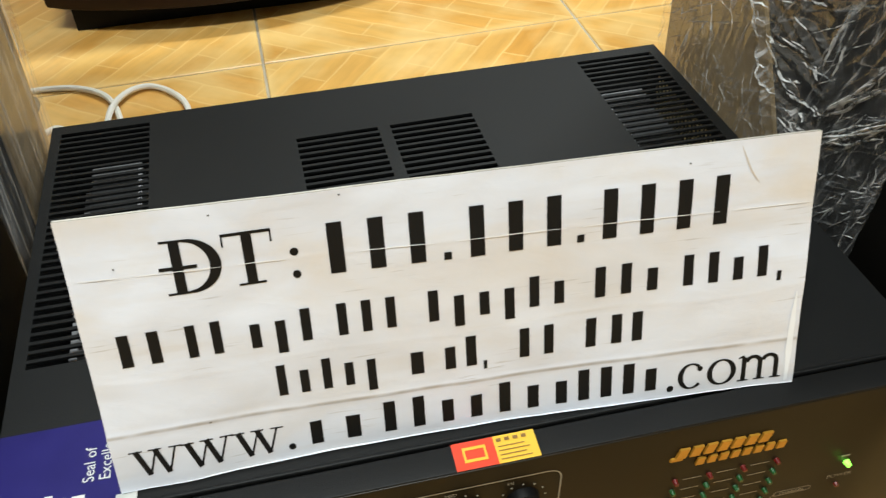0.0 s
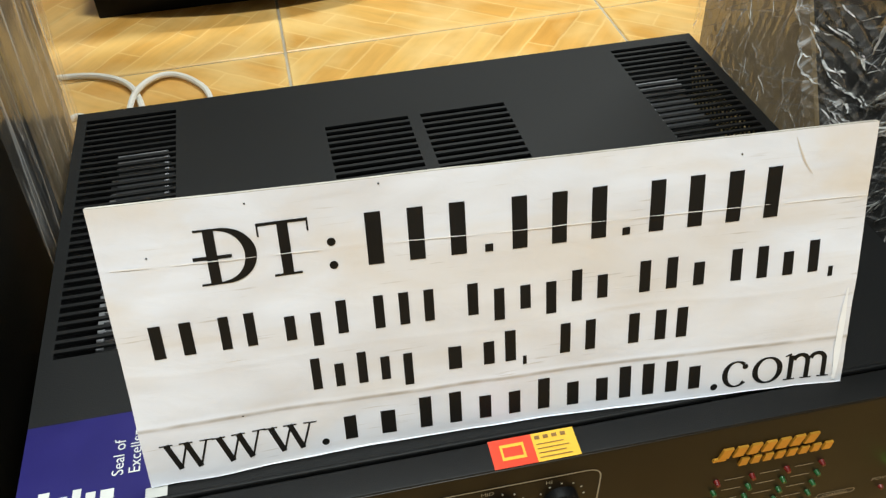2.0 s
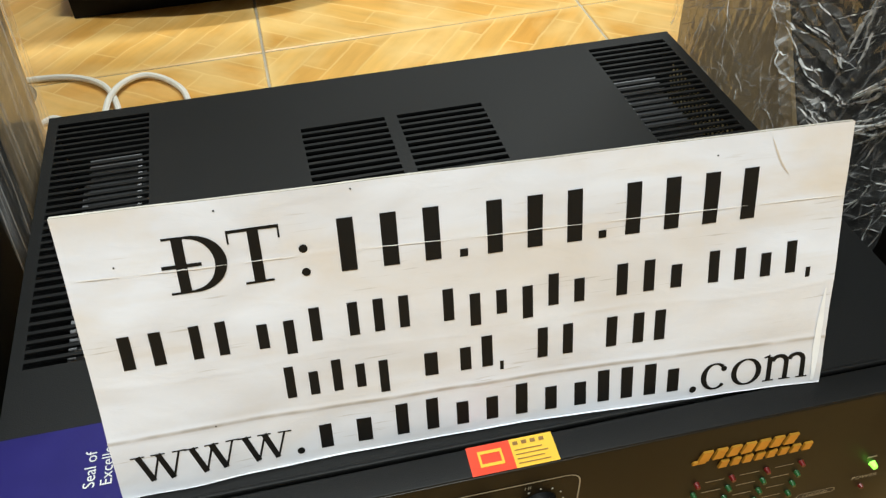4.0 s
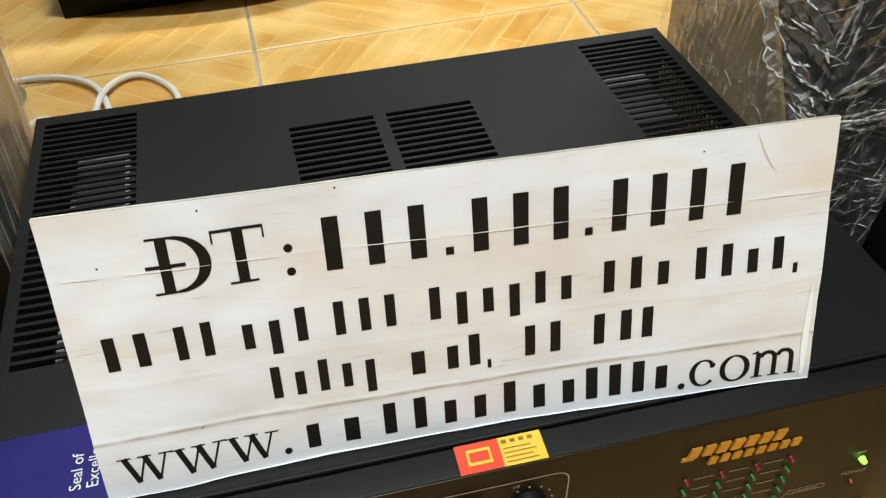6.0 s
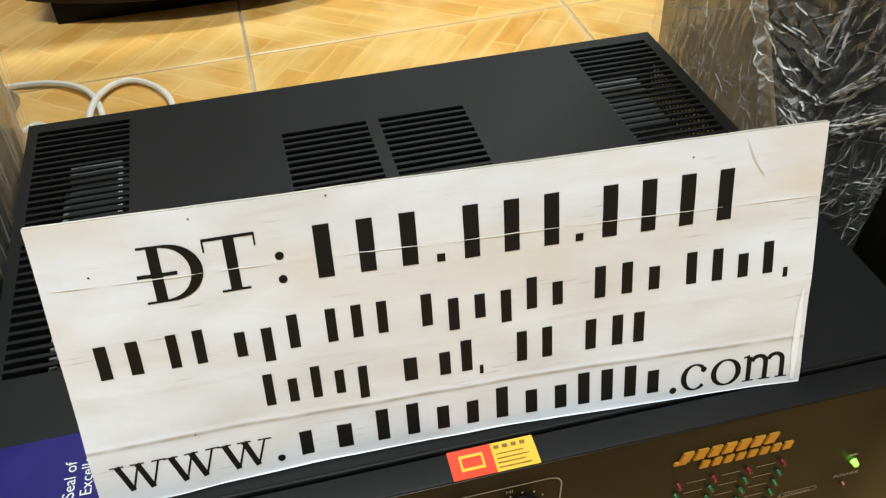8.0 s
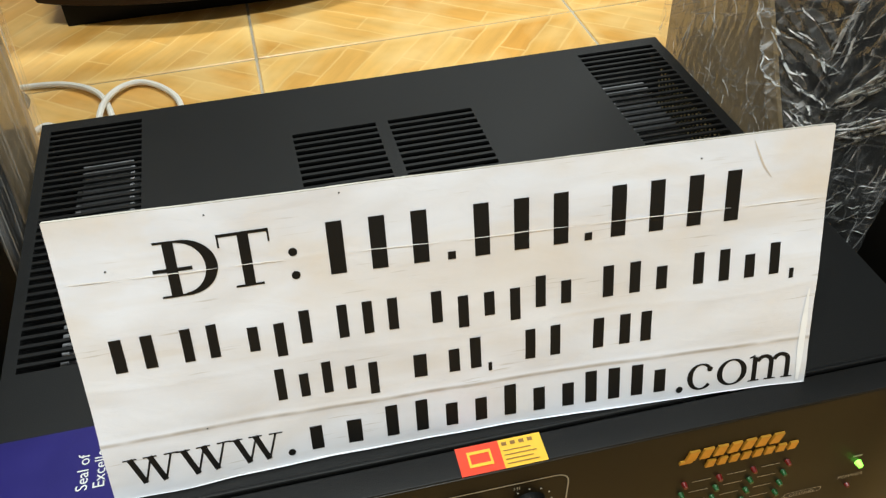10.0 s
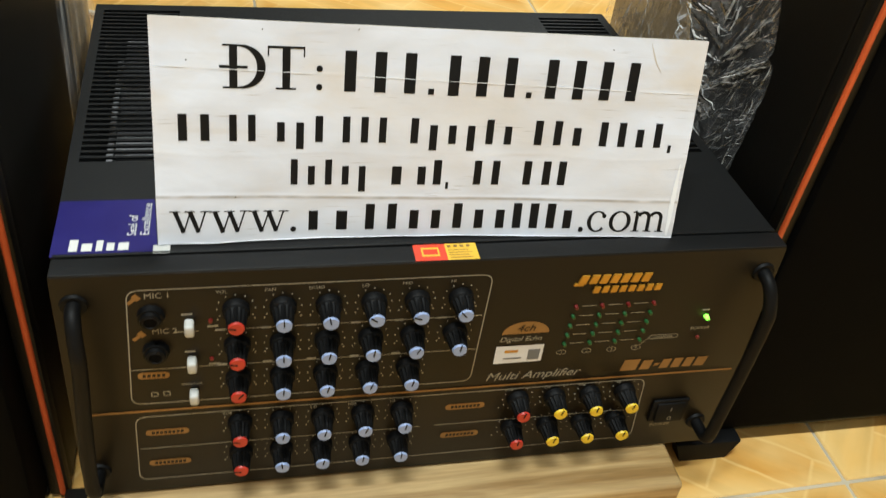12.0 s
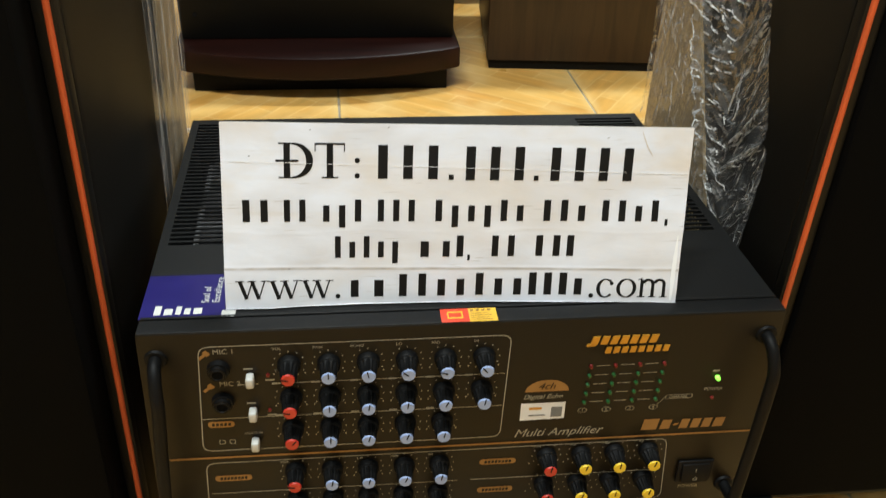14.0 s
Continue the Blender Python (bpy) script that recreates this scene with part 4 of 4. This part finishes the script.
for u, v in ((0.0565, 0.1150), (0.1060, 0.1168), (0.2480, 0.1120), (0.0180, 0.0985), (0.0420, 0.0270)):
    print_on_sign("speck", disc(u, v, 0.00038, 8), "tiny dark speck")
bars(0.0945, 0.1430, "TTT", 0.0848, 0.1060, 0.38)
print_on_sign("writing_bar", quad(0.1452, 0.0845, 0.1484, 0.0878))
bars(0.1512, 0.1990, "TTT", 0.0842, 0.1057, 0.38)
print_on_sign("writing_bar", quad(0.2008, 0.0840, 0.2040, 0.0873))
bars(0.2068, 0.2705, "TTTT", 0.0840, 0.1055, 0.38)
for u0, u1, shape in ((0.0094, 0.0323, "TT"), (0.0362, 0.0559, "TT"), (0.0612, 0.0920, "xpT"), (0.0967, 0.1268, "TTT"), (0.1342, 0.1988, "TpxpTx"), (0.2056, 0.2402, "TTx"), (0.2449, 0.2890, "TTxT")):
    bars(u0, u1, shape, 0.0575, 0.0715)
print_on_sign("writing_bar", quad(0.2905, 0.0545, 0.2925, 0.0590))
for u0, u1, shape in ((0.0691, 0.1162, "TxTxp"), (0.1225, 0.1580, "mxi"), (0.1726, 0.1943, "TT"), (0.2020, 0.2322, "TTi")):
    bars(u0, u1, shape, 0.0338, 0.0480)
print_on_sign("writing_bar", quad(0.1598, 0.0312, 0.1614, 0.0352))
bars(0.0785, 0.2425, "xmTTxxTxxiTix", 0.0072, 0.0225)
for k in range(3):
    print_on_sign("web_letter", letter_w(0.0066 + 0.0212 * k, 0.0076 - 0.0003 * k, 0.0222, 0.0120))
print_on_sign("web_dot", disc(0.0738, 0.0080, 0.0016))
print_on_sign("web_dot", disc(0.2454, 0.0064, 0.0016))
print_on_sign("web_letter", letter_c(0.2488, 0.0049, 0.0122, 0.0132))
print_on_sign("web_letter", letter_o(0.2625, 0.0049, 0.0138, 0.0132))
print_on_sign("web_letter", letter_m(0.2772, 0.0051, 0.0205, 0.0130))

# wear on the card: a rubbed crease, hair-thin stains, a lifting strip at the edge
for u0, u1 in ((0.004, 0.019), (0.026, 0.058), (0.064, 0.083), (0.110, 0.142), (0.150, 0.196), (0.203, 0.262), (0.268, 0.303)):
    pts = [(u0 + (u1 - u0) * k / 10, 0.0955 - 0.022 * (u0 + (u1 - u0) * k / 10) + 0.00008 * math.sin(k * 2.3 + u0 * 90)) for k in range(11)]
    print_on_sign("worn_crease", pen(pts, [0.0001 + 0.00025 * math.sin(math.pi * k / 10) for k in range(11)], bmesh.new()), "rubbed white crease", WORN, 0.0006)
for pts in (smooth_line([(0.2700, 0.1165, 0), (0.2722, 0.1110, 0), (0.2748, 0.1055, 0), (0.2785, 0.1005, 0)], 5),):
    print_on_sign("stain", pen([(p.x, p.y) for p in pts], [0.0001 + 0.0007 * math.sin(math.pi * k / (len(pts) - 1)) for k in range(len(pts))], bmesh.new()), "thin tan stain", STAIN, 0.0004)
print_on_sign("edge_strip", pen([(0.3000, 0.0030), (0.3002, 0.0180), (0.3004, 0.0330), (0.3007, 0.0480)], [0.0014, 0.0030, 0.0028, 0.0006], bmesh.new()), "lifting clear laminate strip", WORN, 0.0007)

# ---- pine board under the amplifier ----
board = thing("pine_board", (-0.02, 0.15, 0), "pale pine board lying low on blocks over the floor", "board")
pl = box(-0.2245, -0.036, 0.023, 0.190, 0.335, 0.0440, 0.004, 3)
part("plank", pl, PINE, board, "pale pine plank")
for x in (-0.19, 0.13):
    part("block", box(x - 0.02, 0.0, 0.0, x + 0.02, 0.30, 0.0228, 0.001), WHITE, board)


# ---- speakers either side ----
def fold_line(z):
    """Where the card under the right-hand speaker's film ends, slanting back as it rises."""
    return 0.205 + 0.6 * (min(max(z, 0.20), 0.45) - 0.28)



def speaker(side, x, y, depth, width, height, lean_x, lean_y, z0, proud, twist, label):
    """A tall boxed loudspeaker: side is +1 where it stands to the right of the amplifier. Its inner front edge starts at x, y."""
    sp = thing("loudspeaker", (x + side * width / 2, y + depth / 2, 0), label, "speaker", "loudspeakers beside the amplifier")

    def place(bm):
        for v in bm.verts:
            lx, ly, lz = v.co
            fore = twist * max(0.0, 1 - ly / depth)
            v.co = Vector((x + side * lx + lean_x * lz + fore * (0.003 - 0.017 * lz), y + ly + lean_y * lz, lz))
        return bm

    part("cabinet", place(box(0, 0.012, z0, width, depth, height, 0.004)), CABINET, sp, "dark brown vinyl cabinet")
    part("front_frame", place(box(0, 0, z0, 0.014, 0.0118, height, 0.003)), CABINET, sp)
    part("front_frame", place(box(width - 0.014, 0, z0, width, 0.0118, height, 0.003)), CABINET, sp)
    part("front_frame", place(box(0.0142, 0, z0, width - 0.0142, 0.0118, z0 + 0.006, 0.002)), CABINET, sp)
    part("front_frame", place(box(0.0142, 0, height - 0.02, width - 0.0142, 0.0118, height, 0.003)), CABINET, sp)
    part("grille", place(box(0.0145, -proud, z0 + 0.0065, width - 0.0145, 0.011, height - 0.0205, 0.004)), GRILLE, sp, "black cloth grille")
    for lx in (0.0045, width - 0.0045):
        part("piping", place(tube([(lx, -0.0004, z0 + 0.004 + k * (height - z0 - 0.008) / 6) for k in range(7)], 0.0021, 10)), ORANGE, sp, "bright orange edge strip")
    for lx in (0.05, width - 0.05):
        for ly in (0.06, depth - 0.05):
            part("foot", place(rod((lx, ly, 0), (lx, ly, z0 - 0.0002), 0.016, 0.019, 16)), RUBBER, sp, "black round foot")
    return sp


left = speaker(-1, -0.2475, 0.034, 0.305, 0.36, 0.96, 0.037, 0.03, 0.002, 0.030, 1.0, "tall black loudspeaker with orange edge strip, partly wrapped in film")
right = speaker(1, 0.2245, 0.030, 0.315, 0.36, 0.96, 0.0, -0.012, 0.014, 0.004, 0.0, "tall black loudspeaker with orange edge strip, film-wrapped at the rear")
bk = box(-0.5, 0.014, 0, 0.5, 0.0285, 0.021, 0.001)
for v in bk.verts:
    v.co.x = 0.2395 + v.co.x * (0.040 + 0.016 * v.co.z / 0.021)
part("corner_block", bk, RUBBER, right, "black tapered corner block")
ep = box(0.2214, 0, 0.034, 0.2242, 1, 0.9, 0.0)
for v in ep.verts:
    v.co.y = 0.345 if v.co.y > 0.5 else 0.16
bmesh.ops.bisect_plane(ep, geom=ep.verts[:] + ep.edges[:] + ep.faces[:], plane_co=(0, 0, 0.20), plane_no=(0, 0, 1))
bmesh.ops.bisect_plane(ep, geom=ep.verts[:] + ep.edges[:] + ep.faces[:], plane_co=(0, 0, 0.45), plane_no=(0, 0, 1))
for v in ep.verts:
    if v.co.y < 0.34:
        v.co.y = fold_line(v.co.z)
part("edge_protector", ep, CARD, right, "brown card strip under the film")
pe = box(-0.2470, 0.265, 0.034, -0.2438, 0.342, 0.9, 0.001)
for v in pe.verts:
    v.co.x += 0.037 * v.co.z + 0.0005
lb = box(-0.2465, -0.055, 0, -0.2256, 0.0330, 0.0120, 0.002)
part("corner_block", lb, CABINET, left, "black corner block")
part("edge_protector", pe, CARD, left, "brown card strip under the film")


def film_sheet(x, y0, y1, z0, z1, inward, slope, lean, nu, nv, seed, depth, rise):
    """A crumpled sheet of film hanging along a cabinet's side."""
    bm = bmesh.new()
    g = []
    for j in range(nv + 1):
        row = []
        z = z0 + (z1 - z0) * j / nv
        for i in range(nu + 1):
            s = i / nu
            ya = y0 + slope * (z - z0) + 0.0022 * noise.noise(Vector((z * 9, seed, 0)))
            y = ya + (y1 - ya) * s
            a, b = y * 0.98 - z * 0.2, z * 0.98 + y * 0.2
            n1 = 1 - abs(noise.noise(Vector((a * 9 + seed, b * 52 * rise, 1.7)))) * 3
            n2 = 1 - abs(noise.noise(Vector((y * 44, z * 22 * rise + seed, 5.1)))) * 3
            n3 = noise.noise(Vector((y * 90, z * 90, seed)))
            d = depth * (max(n1, 0) ** 2 + 0.6 * max(n2, 0) ** 2) + 0.0004 * n3 * rise + 0.0015
            row.append(bm.verts.new((x + lean * z + inward * d, y, z)))
        g.append(row)
    for j in range(nv):
        for i in range(nu):
            bm.faces.new((g[j][i], g[j][i + 1], g[j + 1][i + 1], g[j + 1][i]))
    return bm


def crease_field(y, z, steep, spacing, length, seed):
    """Sharp ridges of crumpled film running at a slope, spacing apart and length long."""
    c, s = math.cos(steep), math.sin(steep)
    along, across = c * y + s * z, -s * y + c * z
    across += 0.004 * noise.noise(Vector((along * 40, across * 40, seed)))
    return max(0.0, 1 - abs(noise.noise(Vector((along / length, across / spacing, seed)))) * 2.6) ** 1.4


GATHERS = [((0.104, 0.337), (0.146, 0.286), 0.0050), ((0.087, 0.322), (0.146, 0.266), 0.0045), ((0.141, 0.350), (0.152, 0.310), 0.0045), ((0.120, 0.400), (0.150, 0.362), 0.004)]


def film_front(z):
    """The front edge of the loose film at height z."""
    return 0.0815 + 0.12 * max(0.0, 0.30 - z) + 0.44 * max(0.0, min(z, 0.5) - 0.31) + 0.0018 * noise.noise(Vector((z * 30, 4.0, 0)))


def film_zones(y, z):
    """How far a place belongs to the film over the card, beside it, and in front."""
    over = min(max((y - fold_line(z)) / 0.008, 0), 1)
    ahead = min(max((0.153 + 0.23 * (z - 0.30) - y) / 0.012, 0), 1)
    return over, (1 - over) * (1 - ahead), ahead


def film_depth(y, z):
    """How far the loose film stands off the speaker's side."""
    over, mid, ahead = film_zones(y, z)
    d = 0.0020
    if mid:
        d += mid * 0.0034 * crease_field(y, z, 0.05, 0.0095, 0.050, 2.0)
    if over:
        d += over * (0.0010 * crease_field(y, z, 1.75, 0.0065, 0.11, 8.0) + 0.0006 * crease_field(y, z, 1.1, 0.0055, 0.07, 3.0))
    if ahead:
        d += ahead * (0.0010 * crease_field(y, z, -0.85, 0.009, 0.08, 9.0) + 0.0006 * crease_field(y, z, 1.8, 0.007, 0.07, 6.0))
    for (ya, za), (yb, zb), height in GATHERS:
        ey, ez = yb - ya, zb - za
        run = min(max(((y - ya) * ey + (z - za) * ez) / (ey * ey + ez * ez), 0), 1)
        gap = math.hypot(y - ya - run * ey, z - za - run * ez) + 0.001 * noise.noise(Vector((y * 200, z * 200, 1)))
        d += 0.6 * height * math.exp(-(gap / 0.0028) ** 2)
    return d + 0.003 * math.exp(-((y - fold_line(z)) / 0.004) ** 2)


def wrapped_side(nu, nv, z0, z1):
    """The loose film along the right-hand speaker: fine crinkles over the card, slanting gathers beside it, thin folds in front."""
    bm = bmesh.new()
    g = []
    for j in range(nv + 1):
        z = z0 + (z1 - z0) * j / nv
        ya = film_front(z)
        g.append([bm.verts.new((0.2208 - film_depth(y, z), y, z)) for y in (ya + (0.352 - ya) * i / nu for i in range(nu + 1))])
    for j in range(nv):
        for i in range(nu):
            bm.faces.new((g[j][i], g[j][i + 1], g[j + 1][i + 1], g[j + 1][i]))
    return bm


def film_crest(y, z, steep, length, width, bend, seed, bm):
    """One tapered, wavering fold raised from the film."""
    n = 12
    rows = []
    for k in range(n + 1):
        t = k / n - 0.5
        off = bend * (0.25 - t * t) + 0.0016 * noise.noise(Vector((t * 4 + seed, seed * 3.1, 0)))
        py = y + math.cos(steep) * t * length - math.sin(steep) * off
        pz = z + math.sin(steep) * t * length + math.cos(steep) * off
        if not film_front(pz) < py < 0.351:
            continue
        w = width * (0.15 + 0.85 * math.sin(math.pi * k / n)) * (1 + 0.5 * noise.noise(Vector((t * 11, seed, 5))))
        d = film_depth(py, pz) + 0.0004
        row = []
        for side, up in ((-0.5, 0.0), (0.0, 0.55), (0.5, 0.0)):
            row.append(bm.verts.new((0.2208 - d - up * w, py - math.sin(steep) * side * w, pz + math.cos(steep) * side * w)))
        rows.append(row)
    for a, b in zip(rows, rows[1:]):
        for i in (0, 1):
            bm.faces.new((a[i], a[i + 1], b[i + 1], b[i]))


def film_crests(count, z0, z1):
    """Whitened folds all over the loose film in place of bright streaks, running as the film is pulled in each part of
    it.
    """
    rng = random.Random(8)
    bm = bmesh.new()
    for k in range(count):
        z = rng.uniform(z0, z1)
        y = rng.uniform(film_front(z), 0.35)
        over, mid, ahead = film_zones(y, z)
        if over > 0.5 and k % 3 == 0:
            continue
        if over > 0.5:
            film_crest(y, z, rng.choice((1.6, 1.3, 0.6, 0.2, -0.3)) + rng.uniform(-0.25, 0.25), rng.uniform(0.008, 0.04), rng.uniform(0.00025, 0.0007), rng.uniform(-0.004, 0.004), k, bm)
        elif mid > 0.5:
            film_crest(y, z, rng.uniform(-0.25, 0.25), rng.uniform(0.008, 0.030), rng.uniform(0.0006, 0.0022), rng.uniform(-0.005, 0.003), k, bm)
        else:
            film_crest(y, z, rng.choice((-0.85, -0.7, 1.8, 2.1)) + rng.uniform(-0.2, 0.2), rng.uniform(0.012, 0.045), rng.uniform(0.0003, 0.0009), rng.uniform(-0.005, 0.005), k, bm)
    for (ya, za), (yb, zb), height in GATHERS:
        for k in range(6):
            film_crest((ya + yb) / 2 + rng.uniform(-0.006, 0.006), (za + zb) / 2 + rng.uniform(-0.005, 0.005), math.atan2(zb - za, yb - ya) + rng.uniform(-0.12, 0.12),
                       math.hypot(yb - ya, zb - za) * rng.uniform(0.5, 1.0), rng.uniform(0.0008, 0.0024), rng.uniform(-0.003, 0.003), 50 + k, bm)
    for k in range(16):
        z = rng.uniform(z0, z1 - 0.1)
        film_crest(fold_line(z) + rng.uniform(-0.003, 0.003), z, 1.03 + rng.uniform(-0.1, 0.1), rng.uniform(0.02, 0.05), rng.uniform(0.0006, 0.0016), 0.0, 90 + k, bm)
    return bm


part("stretch_film", wrapped_side(200, 380, 0.17, 0.75), FILM, right, "crumpled clear stretch film")
# these folds carry the film's highlights in their white colour
tagged(part("whitened_film_folds", film_crests(760, 0.18, 0.74), FILM_FOLD, right, "raised film folds, whitened in place of glints"), kind="stuff")
part("stretch_film", film_sheet(-0.2425, 0.205, 0.352, 0.10, 0.75, 1, 0.0, 0.037, 60, 220, 11.0, 0.0012, 0.12), FILM_TIGHT, left, "crumpled clear stretch film")

# ---- things at the back of the floor ----
dark = thing("speaker_cabinet", (-0.113, 1.2, 0), "dark mahogany cabinet on a bowed base, standing on the tiles", "cabinet")
part("plinth", box(-0.335, 0.995, 0, 0.100, 1.40, 0.0385, 0.002), RUBBER, dark)
slab = bmesh.new()
outline = [(-0.363 + 0.484 * k / 24, 0.990 - 0.055 * math.sin(math.pi * k / 24) ** 0.8) for k in range(25)] + [(0.121, 1.42), (-0.363, 1.42)]
loops = []
for z, inset in ((0.039, 0.004), (0.0415, 0.001), (0.046, 0.0), (0.072, 0.0), (0.0765, 0.001), (0.079, 0.004)):
    loops.append([slab.verts.new((-0.121 + (px + 0.121) * (1 - inset / 0.242), 1.2 + (py - 1.2) * (1 - inset / 0.22), z)) for px, py in outline])
for a, b in zip(loops, loops[1:]):
    for k in range(len(a)):
        slab.faces.new((a[k], a[(k + 1) % len(a)], b[(k + 1) % len(a)], b[k]))
slab.faces.new(loops[0][::-1])
slab.faces.new(loops[-1])
part("bowed_base", slab, MAHOGANY, dark, "glossy dark red-brown bowed base")
part("body", box(-0.352, 1.03, 0.0792, 0.113, 1.41, 0.62, 0.004), LACQUER, dark, "near-black cabinet body")
part("screw", rod((-0.325, 1.0298, 0.122), (-0.325, 1.028, 0.122), 0.004), RUBBER, dark)
veneer = thing("veneered_box", (0.38, 1.25, 0), "walnut veneered loudspeaker box on a black plinth", "speaker")
part("plinth", box(0.210, 1.068, 0, 0.585, 1.37, 0.0175, 0.001), RUBBER, veneer)
part("body", box(0.205, 1.062, 0.0178, 0.592, 1.38, 0.60, 0.003), WALNUT, veneer, "walnut veneer with upright grain")
for ob in dark.children:
    ob.matrix_basis = Matrix.Translation((-0.012, -0.006, 0))
for ob in veneer.children:
    ob.matrix_basis = pose(0.171, 1.078, 0, 0, 0, -5) @ Matrix.Translation((-0.205, -1.062, 0))
shelf = thing("low_stand", (0.17, 1.56, 0), "black low stand behind the two cabinets", "stand")
part("shelf", box(-0.15, 1.48, 0.062, 0.50, 1.80, 0.085, 0.002), RUBBER, shelf)
for x in (-0.13, 0.46):
    for y in (1.50, 1.76):
        part("leg", box(x, y, 0, x + 0.025, y + 0.025, 0.0618, 0.001), RUBBER, shelf)

BACKSET = -0.020
cord = thing("power_cable", (-0.3, 0.8, 0), "white power cable looped on the floor tiles", "cable")
c1 = smooth_line([(-0.52, 0.80, 0.004), (-0.44, 0.842, 0.004), (-0.385, 0.848, 0.004), (-0.335, 0.838, 0.005), (-0.296, 0.806, 0.006), (-0.277, 0.757, 0.005), (-0.272, 0.70, 0.004), (-0.29, 0.62, 0.004), (-0.36, 0.60, 0.004)])
c2 = smooth_line([(-0.30, 0.62, 0.011), (-0.289, 0.70, 0.011), (-0.284, 0.765, 0.012), (-0.268, 0.806, 0.008), (-0.243, 0.818, 0.005), (-0.215, 0.795, 0.004), (-0.196, 0.752, 0.004), (-0.19, 0.66, 0.004), (-0.15, 0.55, 0.004)])
c3 = smooth_line([(-0.60, 0.66, 0.004), (-0.46, 0.70, 0.004), (-0.372, 0.734, 0.004), (-0.345, 0.748, 0.004), (-0.31, 0.70, 0.004), (-0.30, 0.60, 0.004)])
for line in (c1, c2, c3):
    part("cord", tube([p + Vector((0.004, BACKSET, 0)) for p in line], 0.0038, 8), CABLE, cord)

part("plug", tube(smooth_line([(-0.445, 0.812, 0.016), (-0.415, 0.802, 0.016), (-0.390, 0.785, 0.016), (-0.376, 0.768, 0.016)]), 0.0135, 16), GREY, cord, "grey cable plug")

# ---- floor tiles, last ----
ANGLE = radians(1.5)
tb = box(-TILE / 2 + JOINT / 2, -TILE / 2 + JOINT / 2, -0.004, TILE / 2 - JOINT / 2, TILE / 2 - JOINT / 2, 0.0, 0.0012, 1)
TILE_MESH = mesh_of("tile", tb, GLAZE)
origin = Vector((-0.098, 0.826, 0))
ax, ay = Vector((math.cos(ANGLE), math.sin(ANGLE), 0)), Vector((-math.sin(ANGLE), math.cos(ANGLE), 0))
for i in range(-8, 8):
    for j in range(-10, 6):
        c = origin + ax * TILE * (i + 0.5) + ay * TILE * (j + 0.5)
        if abs(c.x) < 2.8 and abs(c.y) < 2.8:
            part("tile", TILE_MESH, None, floor, at=Matrix.Translation(c) @ Matrix.Rotation(ANGLE + radians(90) * ((i * 3 + j * 5) % 4), 4, "Z"))
